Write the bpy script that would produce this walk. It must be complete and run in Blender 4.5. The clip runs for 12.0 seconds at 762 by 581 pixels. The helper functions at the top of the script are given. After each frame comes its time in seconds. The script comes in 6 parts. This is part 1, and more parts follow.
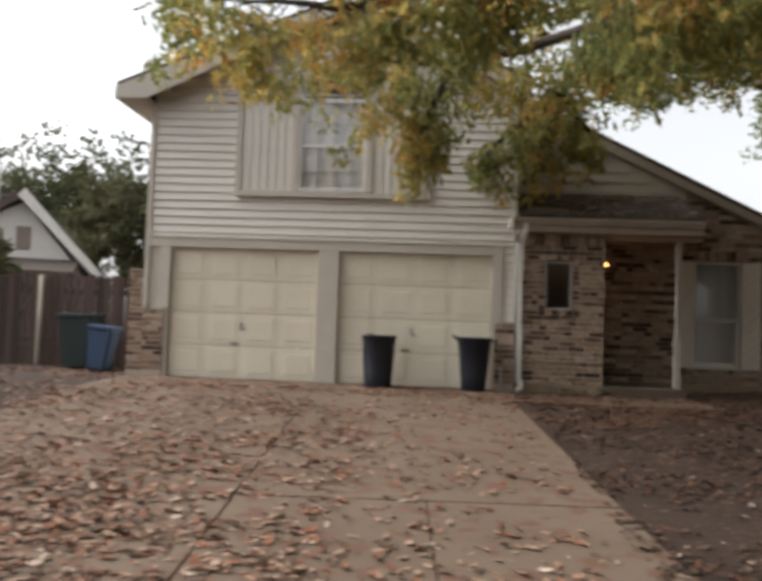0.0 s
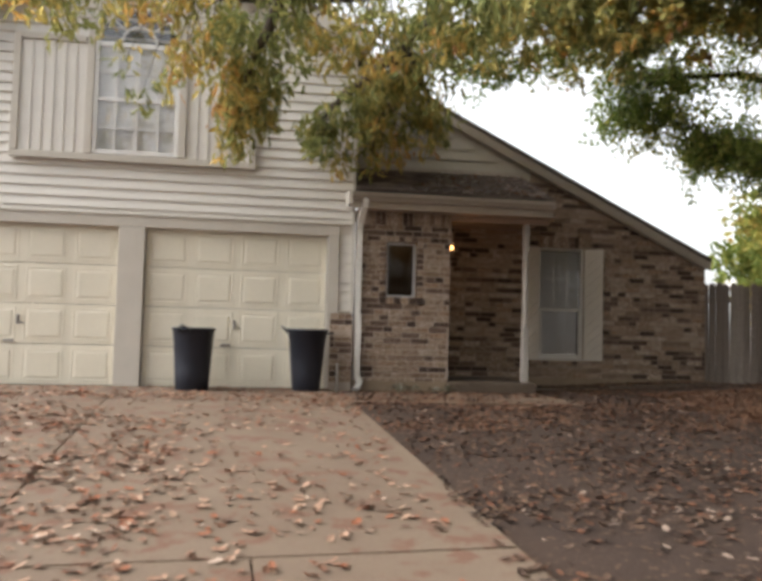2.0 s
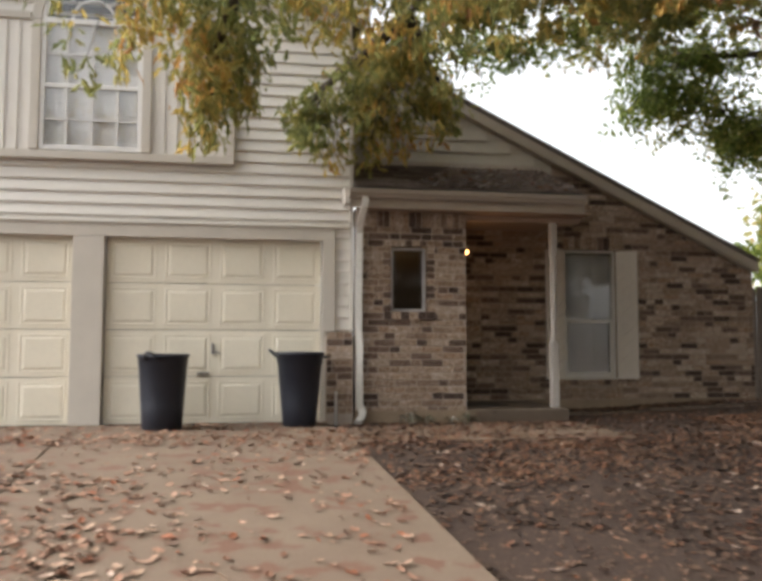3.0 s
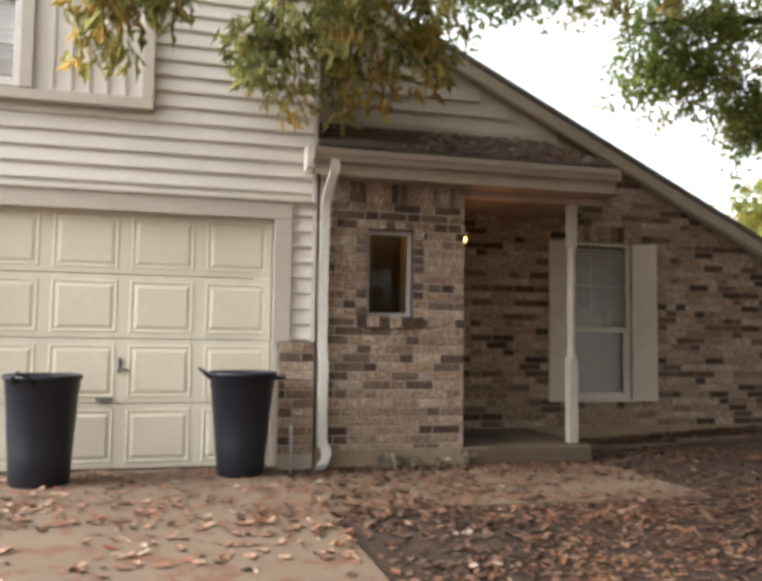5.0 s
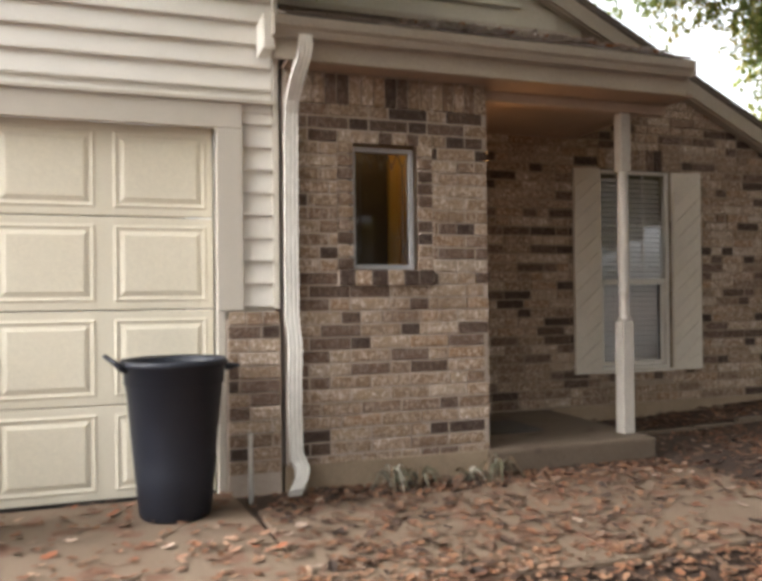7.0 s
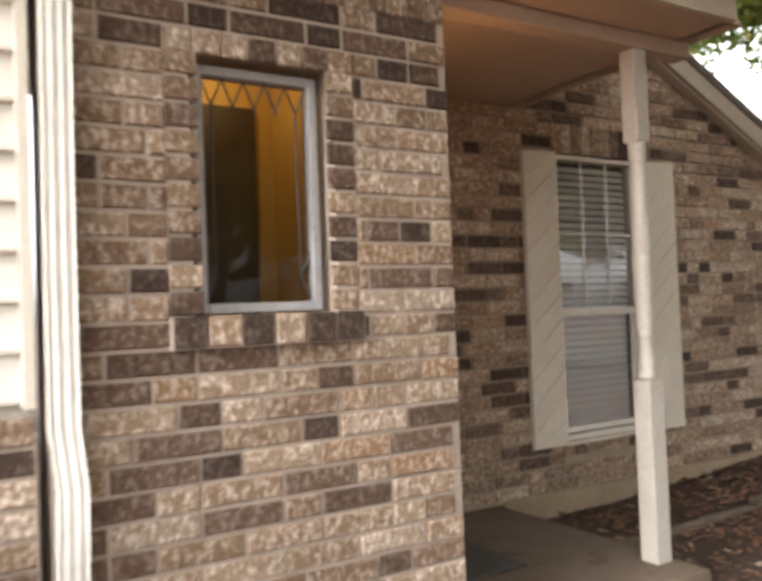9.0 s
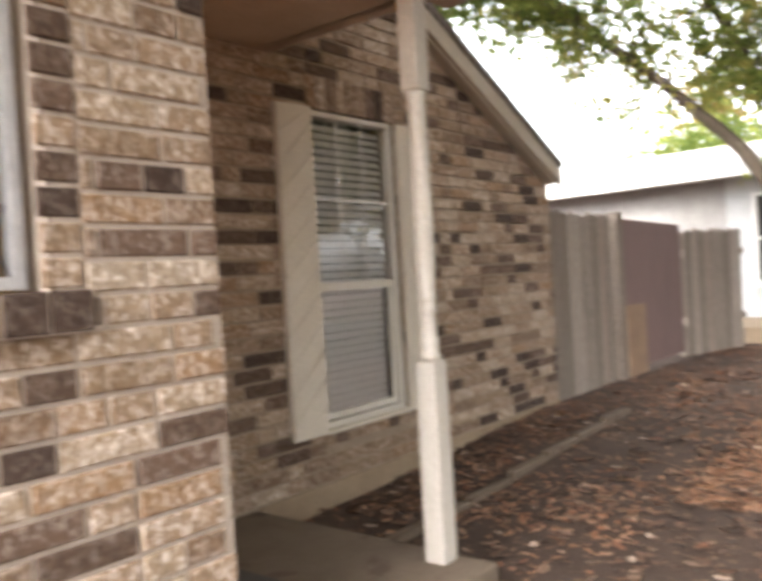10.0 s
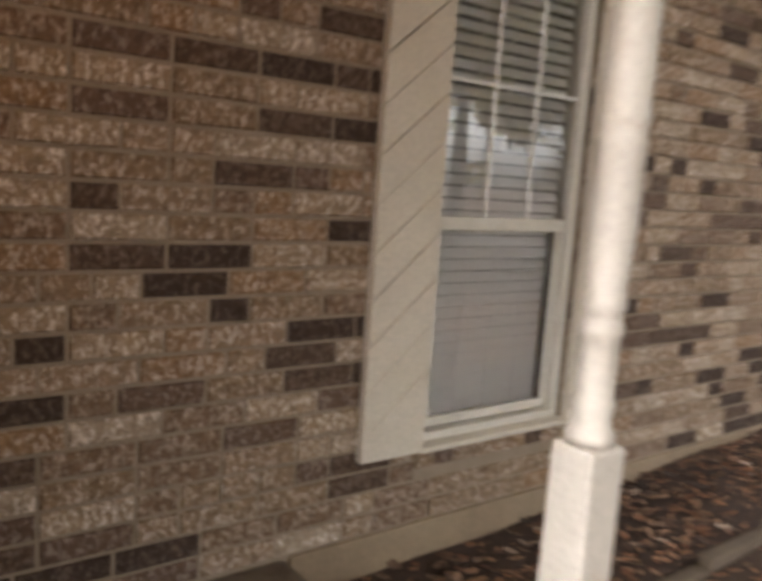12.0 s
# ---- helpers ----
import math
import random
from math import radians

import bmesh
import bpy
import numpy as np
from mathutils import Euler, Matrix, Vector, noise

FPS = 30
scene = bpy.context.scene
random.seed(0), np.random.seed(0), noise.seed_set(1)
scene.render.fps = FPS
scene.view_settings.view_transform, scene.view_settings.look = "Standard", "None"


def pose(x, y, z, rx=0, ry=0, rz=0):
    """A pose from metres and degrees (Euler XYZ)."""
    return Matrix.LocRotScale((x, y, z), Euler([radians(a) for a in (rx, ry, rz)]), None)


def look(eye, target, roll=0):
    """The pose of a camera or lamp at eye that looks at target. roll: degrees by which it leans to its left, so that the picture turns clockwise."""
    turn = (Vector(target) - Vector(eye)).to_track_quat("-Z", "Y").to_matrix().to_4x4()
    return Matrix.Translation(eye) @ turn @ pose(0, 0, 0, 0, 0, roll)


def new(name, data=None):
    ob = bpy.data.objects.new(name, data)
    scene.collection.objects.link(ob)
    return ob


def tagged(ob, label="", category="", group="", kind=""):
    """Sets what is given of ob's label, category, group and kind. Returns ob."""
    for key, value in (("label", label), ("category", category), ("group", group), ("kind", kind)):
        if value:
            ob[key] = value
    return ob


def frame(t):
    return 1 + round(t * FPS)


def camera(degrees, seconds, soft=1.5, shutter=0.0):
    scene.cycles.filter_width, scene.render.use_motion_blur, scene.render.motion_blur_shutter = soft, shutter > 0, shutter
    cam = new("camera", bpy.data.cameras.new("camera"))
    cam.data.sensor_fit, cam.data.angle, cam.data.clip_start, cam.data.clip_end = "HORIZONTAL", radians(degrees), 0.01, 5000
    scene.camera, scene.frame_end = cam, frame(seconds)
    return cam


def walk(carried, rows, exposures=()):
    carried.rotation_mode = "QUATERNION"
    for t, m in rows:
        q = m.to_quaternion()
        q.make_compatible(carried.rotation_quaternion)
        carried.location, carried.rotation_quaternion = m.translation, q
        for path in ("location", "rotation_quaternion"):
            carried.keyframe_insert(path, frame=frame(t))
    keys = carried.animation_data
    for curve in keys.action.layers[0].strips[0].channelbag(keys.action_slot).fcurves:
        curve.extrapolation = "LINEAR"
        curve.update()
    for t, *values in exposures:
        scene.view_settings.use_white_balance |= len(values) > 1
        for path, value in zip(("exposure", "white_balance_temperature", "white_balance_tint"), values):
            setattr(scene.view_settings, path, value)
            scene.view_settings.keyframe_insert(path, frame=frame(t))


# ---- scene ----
cam = camera(52.8, 12.0, soft=4.0, shutter=0.5)
PATH = [
    (0, (-0.82, -12.156, 0.89), (-0.973, -10.164, 0.989), 2.1),
    (0.5, (-0.594, -11.849, 0.801), (-0.563, -9.853, 0.914), 1.6),
    (1, (-0.66, -11.676, 0.754), (-0.505, -9.685, 0.854), 1.8),
    (1.5, (-0.913, -11.249, 0.773), (-0.64, -9.27, 0.866), 1.9),
    (2, (-0.848, -10.523, 0.799), (-0.548, -8.549, 0.906), 1.5),
    (2.5, (-0.739, -9.732, 0.884), (-0.442, -7.757, 0.998), 0.9),
    (3, (-0.726, -8.928, 0.899), (-0.412, -6.958, 1.038), 0.1),
    (5, (-0.733, -6.588, 1.069), (-0.238, -4.654, 1.199), 0.8),
    (5.5, (-0.707, -6.101, 1.063), (-0.203, -4.168, 1.169), 0.6),
    (6, (-0.736, -5.583, 1.079), (-0.205, -3.657, 1.154), 0.1),
    (6.5, (-0.716, -5.037, 1.132), (-0.132, -3.127, 1.234), -0.2),
    (7, (-0.565, -4.493, 1.126), (0.093, -2.605, 1.138), -0.6),
    (9, (0.106, -2.222, 1.269), (1.136, -0.508, 1.327), -2.2),
    (9.5, (0.266, -1.812, 1.288), (1.544, -0.273, 1.322), -2.4),
    (10, (0.396, -1.644, 1.27), (1.957, -0.394, 1.233), -3.3),
    (10.5, (0.672, -1.417, 1.337), (2.428, -0.471, 1.236), -0.3),
    (11, (1.009, -1.262, 1.352), (2.776, -0.333, 1.231), 2.4),
    (11.5, (1.455, -1.03, 1.343), (2.985, 0.246, 1.168), 4.1),
    (12, (1.763, -0.7, 1.367), (2.967, 0.871, 1.077), 4.0),
]
walk(cam, [(t, look(eye, target, roll)) for t, eye, target, roll in PATH],
     [(0.0, 0.05), (0.5, 0.18), (2.5, 0.68), (3.0, 0.7), (5.5, 1.12), (7.0, 1.25), (9.0, 2.05), (9.5, 2.35), (10.5, 2.2), (12.0, 2.35)])

# ---- light: bright overcast sky, veiled sun on the garage side ----
SUN_EL, SUN_AZ = 38, 270
world = bpy.data.worlds.new("overcast_sky")
scene.world = world
world.use_nodes = True
wn, wl = world.node_tree.nodes, world.node_tree.links
sky = wn.new("ShaderNodeTexSky")
sky.sky_type, sky.sun_disc = "NISHITA", False
sky.sun_elevation, sky.sun_rotation = radians(SUN_EL), radians(SUN_AZ)
sky.dust_density = 4.0
grey = wn.new("ShaderNodeHueSaturation")
grey.inputs["Saturation"].default_value, grey.inputs["Value"].default_value = 0.12, 1.9
wl.new(sky.outputs[0], grey.inputs["Color"])
wl.new(grey.outputs[0], wn["Background"].inputs["Color"])
wn["Background"].inputs["Strength"].default_value = 0.15
sun = new("sun", bpy.data.lights.new("sun", "SUN"))
sun.data.energy, sun.data.angle, sun.data.color = 0.6, radians(14), (1.0, 0.95, 0.88)
sun.matrix_world = look((-16, 0, 12.5), (0, 0, 0))


# ---- materials ----
def mat(name, base, second=None, scale=8.0, amount=0.5, rough=0.7, bump=0.15, bump_scale=60.0, metal=0.0, spots=None, stretch=(1, 1, 1), spec=0.4):
    """A paint, stone or soil: two tones mixed by noise at two scales, fine relief, optional pale or dark spots."""
    m = bpy.data.materials.new(name)
    m.use_nodes = True
    n, l = m.node_tree.nodes, m.node_tree.links
    b = n["Principled BSDF"]
    geo = n.new("ShaderNodeNewGeometry")
    mp = n.new("ShaderNodeMapping")
    mp.inputs["Scale"].default_value = stretch
    l.new(geo.outputs["Position"], mp.inputs["Vector"])
    n1 = n.new("ShaderNodeTexNoise")
    n1.inputs["Scale"].default_value, n1.inputs["Detail"].default_value = scale, 8
    n1.inputs["Roughness"].default_value = 0.65
    l.new(mp.outputs[0], n1.inputs["Vector"])
    n2 = n.new("ShaderNodeTexNoise")
    n2.inputs["Scale"].default_value, n2.inputs["Detail"].default_value = bump_scale, 5
    l.new(mp.outputs[0], n2.inputs["Vector"])
    ramp = n.new("ShaderNodeValToRGB")
    ramp.color_ramp.elements[0].position, ramp.color_ramp.elements[1].position = 0.5 - amount / 2, 0.5 + amount / 2
    ramp.color_ramp.elements[0].color = (*base, 1)
    ramp.color_ramp.elements[1].color = (*(second or [c * 0.85 for c in base]), 1)
    l.new(n1.outputs[0], ramp.inputs[0])
    colour = ramp.outputs[0]
    fine = n.new("ShaderNodeMix")
    fine.data_type, fine.blend_type = "RGBA", "MULTIPLY"
    fine.inputs[0].default_value = 0.35
    l.new(colour, fine.inputs[6])
    l.new(n2.outputs[0], fine.inputs[7])
    gain = n.new("ShaderNodeMix")
    gain.data_type, gain.blend_type = "RGBA", "MULTIPLY"
    gain.inputs[0].default_value, gain.inputs[7].default_value = 1.0, (1.2, 1.2, 1.2, 1)
    l.new(fine.outputs[2], gain.inputs[6])
    colour = gain.outputs[2]
    if spots:
        n3 = n.new("ShaderNodeTexNoise")
        n3.inputs["Scale"].default_value, n3.inputs["Detail"].default_value = spots[1], 6
        l.new(mp.outputs[0], n3.inputs["Vector"])
        r3 = n.new("ShaderNodeValToRGB")
        r3.color_ramp.elements[0].position, r3.color_ramp.elements[1].position = spots[2], spots[2] + 0.08
        l.new(n3.outputs[0], r3.inputs[0])
        mx = n.new("ShaderNodeMix")
        mx.data_type = "RGBA"
        mx.inputs[7].default_value = (*spots[0], 1)
        l.new(r3.outputs[0], mx.inputs[0])
        l.new(colour, mx.inputs[6])
        colour = mx.outputs[2]
    l.new(colour, b.inputs["Base Color"])
    b.inputs["Roughness"].default_value, b.inputs["Metallic"].default_value = rough, metal
    b.inputs["Specular IOR Level"].default_value = spec
    if bump:
        bp = n.new("ShaderNodeBump")
        bp.inputs["Strength"].default_value, bp.inputs["Distance"].default_value = bump, 0.01
        l.new(n2.outputs[0], bp.inputs["Height"])
        l.new(bp.outputs[0], b.inputs["Normal"])
    return m


def mottled(name, stops, rough=0.85, smear=None, bump=0.4, translucent=0.0, noise_scale=0.0):
    """Many alike pieces: each piece takes its own tone out of stops by chance; smear: pale mortar wash in streaks."""
    m = bpy.data.materials.new(name)
    m.use_nodes = True
    n, l = m.node_tree.nodes, m.node_tree.links
    b = n["Principled BSDF"]
    info, geo = n.new("ShaderNodeObjectInfo"), n.new("ShaderNodeNewGeometry")
    add = n.new("ShaderNodeMath")
    add.operation = "ADD"
    l.new(info.outputs["Random"], add.inputs[0])
    l.new(geo.outputs["Random Per Island"], add.inputs[1])
    last = add
    if noise_scale:
        nz = n.new("ShaderNodeTexNoise")
        nz.inputs["Scale"].default_value, nz.inputs["Detail"].default_value = noise_scale, 2
        l.new(geo.outputs["Position"], nz.inputs["Vector"])
        mul = n.new("ShaderNodeMath")
        mul.operation, mul.inputs[1].default_value = "MULTIPLY_ADD", 0.45
        l.new(geo.outputs["Random Per Island"], mul.inputs[0])
        sh = n.new("ShaderNodeMath")
        sh.operation, sh.inputs[1].default_value, sh.inputs[2].default_value = "MULTIPLY_ADD", 1.5, -0.47
        l.new(nz.outputs[0], sh.inputs[0])
        l.new(sh.outputs[0], mul.inputs[2])
        last = mul
        wrap = mul
    else:
        wrap = n.new("ShaderNodeMath")
        wrap.operation = "FRACT"
        l.new(last.outputs[0], wrap.inputs[0])
    ramp = n.new("ShaderNodeValToRGB")
    cr = ramp.color_ramp
    if not noise_scale:
        cr.interpolation = "CONSTANT"
    while len(cr.elements) < len(stops):
        cr.elements.new(0.5)
    for e, (p, c) in zip(cr.elements, stops):
        e.position, e.color = p, (*c, 1)
    l.new(wrap.outputs[0], ramp.inputs[0])
    colour = ramp.outputs[0]
    n2 = n.new("ShaderNodeTexNoise")
    n2.inputs["Scale"].default_value, n2.inputs["Detail"].default_value = 38, 6
    n2.inputs["Roughness"].default_value = 0.7
    l.new(geo.outputs["Position"], n2.inputs["Vector"])
    fine = n.new("ShaderNodeMix")
    fine.data_type, fine.blend_type = "RGBA", "OVERLAY"
    fine.inputs[0].default_value = 0.8
    l.new(colour, fine.inputs[6])
    l.new(n2.outputs[0], fine.inputs[7])
    colour = fine.outputs[2]
    if smear:
        mp = n.new("ShaderNodeMapping")
        mp.inputs["Scale"].default_value = smear[2]
        l.new(geo.outputs["Position"], mp.inputs["Vector"])
        n3 = n.new("ShaderNodeTexNoise")
        n3.inputs["Scale"].default_value, n3.inputs["Detail"].default_value = smear[1], 7
        n3.inputs["Roughness"].default_value = 0.7
        l.new(mp.outputs[0], n3.inputs["Vector"])
        r3 = n.new("ShaderNodeValToRGB")
        r3.color_ramp.elements[0].position, r3.color_ramp.elements[1].position = smear[3], smear[3] + 0.15
        r3.color_ramp.elements[1].color = (0.92, 0.92, 0.92, 1)
        l.new(n3.outputs[0], r3.inputs[0])
        mx = n.new("ShaderNodeMix")
        mx.data_type = "RGBA"
        mx.inputs[7].default_value = (*smear[0], 1)
        bw, gate_, by = n.new("ShaderNodeRGBToBW"), n.new("ShaderNodeMapRange"), n.new("ShaderNodeMath")
        gate_.inputs["From Min"].default_value, gate_.inputs["From Max"].default_value = 0.04, 0.2
        gate_.inputs["To Min"].default_value, gate_.inputs["To Max"].default_value = 0.12, 1.0
        by.operation = "MULTIPLY"
        l.new(ramp.outputs[0], bw.inputs[0])
        l.new(bw.outputs[0], gate_.inputs["Value"])
        l.new(r3.outputs[0], by.inputs[0])
        l.new(gate_.outputs[0], by.inputs[1])
        l.new(by.outputs[0], mx.inputs[0])
        l.new(colour, mx.inputs[6])
        colour = mx.outputs[2]
    l.new(colour, b.inputs["Base Color"])
    b.inputs["Roughness"].default_value = rough
    b.inputs["Specular IOR Level"].default_value = 0.25
    if bump:
        bp = n.new("ShaderNodeBump")
        bp.inputs["Strength"].default_value, bp.inputs["Distance"].default_value = bump, 0.008
        l.new(n2.outputs[0], bp.inputs["Height"])
        l.new(bp.outputs[0], b.inputs["Normal"])
    if translucent:
        tr, mix = n.new("ShaderNodeBsdfTranslucent"), n.new("ShaderNodeMixShader")
        l.new(colour, tr.inputs["Color"])
        mix.inputs[0].default_value = translucent
        l.new(b.outputs[0], mix.inputs[1])
        l.new(tr.outputs[0], mix.inputs[2])
        l.new(mix.outputs[0], n["Material Output"].inputs["Surface"])
    return m


def glass(name, tint=(0.9, 0.95, 0.93), see=0.72, ior=1.9):
    """A thin pane: clear with a sharp reflection."""
    m = bpy.data.materials.new(name)
    m.use_nodes = True
    n, l = m.node_tree.nodes, m.node_tree.links
    tr, gl, mix, fr = n.new("ShaderNodeBsdfTransparent"), n.new("ShaderNodeBsdfGlossy"), n.new("ShaderNodeMixShader"), n.new("ShaderNodeFresnel")
    tr.inputs[0].default_value = (*[c * see for c in tint], 1)
    gl.inputs["Roughness"].default_value = 0.02
    fr.inputs["IOR"].default_value = ior
    l.new(fr.outputs[0], mix.inputs[0])
    l.new(tr.outputs[0], mix.inputs[1])
    l.new(gl.outputs[0], mix.inputs[2])
    l.new(mix.outputs[0], n["Material Output"].inputs["Surface"])
    return m


def glow(name, colour, strength):
    m = bpy.data.materials.new(name)
    m.use_nodes = True
    b = m.node_tree.nodes["Principled BSDF"]
    b.inputs["Base Color"].default_value = (*colour, 1)
    b.inputs["Emission Color"].default_value, b.inputs["Emission Strength"].default_value = (*colour, 1), strength
    return m


SIDING = mat("vinyl_siding", (0.72, 0.68, 0.62), (0.62, 0.585, 0.53), scale=1.3, amount=0.7, rough=0.45, bump=0.05, bump_scale=220, stretch=(0.3, 1, 2.5))
# gable siding: taken darker than the front siding to carry the shadow there
GABLE_SHADE = mat("gable_siding", (0.46, 0.42, 0.34), (0.40, 0.36, 0.29), scale=2, rough=0.6, bump=0.08)
TRIM = mat("trim_paint", (0.56, 0.51, 0.44), (0.47, 0.43, 0.37), scale=3, amount=0.6, rough=0.55, bump=0.08, bump_scale=120)
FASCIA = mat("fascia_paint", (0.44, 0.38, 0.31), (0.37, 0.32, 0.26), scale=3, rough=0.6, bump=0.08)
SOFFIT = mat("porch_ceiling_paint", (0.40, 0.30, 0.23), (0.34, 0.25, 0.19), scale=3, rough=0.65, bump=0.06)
DOOR_PAINT = mat("garage_door_paint", (0.75, 0.69, 0.56), (0.66, 0.60, 0.48), scale=1.6, amount=0.7, rough=0.5, bump=0.06, bump_scale=160, stretch=(1, 1, 0.6))
SHUTTER_PAINT = mat("shutter_paint", (0.60, 0.535, 0.45), (0.52, 0.46, 0.385), scale=5, rough=0.6, bump=0.1)
POST_PAINT = mat("post_paint", (0.450, 0.410, 0.360), (0.378, 0.338, 0.297), scale=6, rough=0.5, bump=0.08, spots=((0.36, 0.28, 0.22), 24, 0.68))
WHITE = mat("white_vinyl", (0.78, 0.76, 0.73), (0.70, 0.68, 0.65), scale=4, rough=0.4, bump=0.04)
FRAME_PAINT = mat("window_paint", (0.60, 0.56, 0.50), (0.52, 0.48, 0.42), scale=6, rough=0.5, bump=0.06)
ALU = mat("aluminium_frame", (0.46, 0.445, 0.445), (0.38, 0.365, 0.36), scale=9, rough=0.4, metal=0.3, bump=0.05)
GUTTER = mat("gutter_enamel", (0.40, 0.35, 0.295), (0.33, 0.29, 0.245), scale=3, rough=0.45, bump=0.05)
SPOUT = mat("downspout_enamel", (0.74, 0.71, 0.66), (0.60, 0.57, 0.52), scale=5, rough=0.4, bump=0.06, spots=((0.38, 0.33, 0.28), 16, 0.68), stretch=(1, 1, 0.3))
CONCRETE = mat("old_concrete", (0.200, 0.149, 0.106), (0.140, 0.093, 0.064), scale=1.1, amount=0.6, rough=0.9, bump=0.5, bump_scale=70, spots=((0.15, 0.080, 0.052), 5.0, 0.55))
FOUNDATION = mat("foundation_concrete", (0.29, 0.22, 0.15), (0.20, 0.14, 0.092), scale=3, rough=0.9, bump=0.4)
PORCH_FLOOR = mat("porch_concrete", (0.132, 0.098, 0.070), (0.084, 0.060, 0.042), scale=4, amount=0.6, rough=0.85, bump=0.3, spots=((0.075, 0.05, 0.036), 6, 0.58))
MORTAR = mat("mortar", (0.47, 0.39, 0.325), (0.37, 0.30, 0.245), scale=12, rough=0.95, bump=0.6, bump_scale=140)
WING_MORTAR = mat("brown_mortar", (0.30, 0.235, 0.175), (0.22, 0.17, 0.125), scale=12, rough=0.95, bump=0.6, bump_scale=140)
SHINGLE_STOPS = [(0.0, (0.13, 0.10, 0.085)), (0.3, (0.18, 0.14, 0.12)), (0.6, (0.15, 0.12, 0.105)), (0.85, (0.22, 0.175, 0.15))]
SHINGLE = mottled("asphalt_shingle", SHINGLE_STOPS, rough=0.95, bump=0.8)
ROOFING = mat("roofing", (0.10, 0.08, 0.07), (0.14, 0.11, 0.09), scale=9, rough=0.95, bump=0.7)
BRICK_STOPS = [(0.0, (0.184, 0.120, 0.072)), (0.13, (0.232, 0.154, 0.098)), (0.26, (0.152, 0.095, 0.059)), (0.38, (0.204, 0.135, 0.085)),
               (0.50, (0.048, 0.029, 0.021)), (0.60, (0.256, 0.182, 0.121)), (0.74, (0.104, 0.063, 0.043)), (0.83, (0.076, 0.046, 0.031)), (0.90, (0.212, 0.127, 0.069)), (0.95, (0.272, 0.205, 0.147))]
BRICK = mottled("tumbled_brick", BRICK_STOPS, rough=0.9, smear=((0.72, 0.60, 0.52), 54, (1.2, 1.2, 0.75), 0.485), bump=1.0)
FENCE_WOOD = mottled("weathered_fence", [(0.0, (0.22, 0.18, 0.15)), (0.3, (0.28, 0.235, 0.20)), (0.6, (0.18, 0.145, 0.12)), (0.8, (0.25, 0.20, 0.165))], rough=0.9,
                     smear=((0.12, 0.095, 0.08), 9, (3, 3, 0.25), 0.56), bump=0.6)
DARK_FENCE = mottled("dark_fence", [(0.0, (0.060, 0.040, 0.036)), (0.3, (0.080, 0.054, 0.046)), (0.6, (0.048, 0.034, 0.030)), (0.8, (0.068, 0.048, 0.040))], rough=0.9, bump=0.6)
GATE_PAINT = mat("gate_paint", (0.17, 0.10, 0.09), (0.13, 0.078, 0.07), scale=4, rough=0.7, bump=0.2, stretch=(2, 2, 0.4))
CAN = mat("black_plastic", (0.011, 0.013, 0.021), (0.017, 0.020, 0.030), scale=5, rough=0.5, bump=0.12, bump_scale=90)
GREEN_BIN = mat("green_bin_plastic", (0.014, 0.026, 0.026), (0.02, 0.034, 0.033), scale=4, rough=0.5, bump=0.1)
BLUE_BIN = mat("blue_bin_plastic", (0.035, 0.062, 0.12), (0.05, 0.082, 0.145), scale=4, rough=0.5, bump=0.1)
METAL = mat("dull_metal", (0.32, 0.30, 0.28), (0.22, 0.20, 0.19), scale=12, rough=0.45, metal=0.7, bump=0.1)
PVC = mat("white_pipe", (0.72, 0.70, 0.66), (0.60, 0.58, 0.54), scale=8, rough=0.4, bump=0.05)
BLIND = mat("blind_slat", (0.93, 0.91, 0.89), (0.90, 0.88, 0.86), scale=5, rough=0.5, bump=0.05)
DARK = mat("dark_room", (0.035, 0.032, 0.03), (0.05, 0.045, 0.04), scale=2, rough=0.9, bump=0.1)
ROOM_WALL = mat("room_wall", (0.42, 0.40, 0.37), (0.38, 0.36, 0.33), scale=2, rough=0.8)
LEAD = mat("lead_came", (0.05, 0.045, 0.042), (0.08, 0.07, 0.065), scale=20, rough=0.5, metal=0.4, bump=0.1)
AMBER = mat("varnished_hall_wall", (0.50, 0.32, 0.09), (0.40, 0.24, 0.06), scale=4, rough=0.5, bump=0.1, stretch=(5, 5, 0.4))
DOOR_WOOD = mat("dark_hall_door", (0.05, 0.034, 0.022), (0.034, 0.024, 0.016), scale=6, rough=0.5, bump=0.1, stretch=(6, 6, 0.5))
MAT_RUBBER = mat("door_mat", (0.05, 0.045, 0.042), (0.075, 0.066, 0.06), scale=30, rough=0.95, bump=0.8, bump_scale=240)
MULCH = mat("mulch_soil", (0.032, 0.020, 0.015), (0.065, 0.037, 0.026), scale=22, amount=0.6, rough=0.95, bump=1.0, bump_scale=60, spots=((0.20, 0.10, 0.055), 26, 0.62))
LITTER = mat("leaf_litter", (0.034, 0.020, 0.014), (0.058, 0.034, 0.022), scale=2.2, amount=0.6, rough=0.95, bump=1.0, bump_scale=34, spots=((0.12, 0.070, 0.044), 19, 0.60))
ROAD = mat("asphalt", (0.05, 0.05, 0.05), (0.065, 0.063, 0.06), scale=3, rough=0.9, bump=0.5)
BARK = mat("smooth_bark", (0.175, 0.135, 0.098), (0.095, 0.072, 0.053), scale=5, amount=0.5, rough=0.8, bump=0.35, bump_scale=30, spots=((0.28, 0.23, 0.18), 6, 0.58), stretch=(1, 1, 0.3))
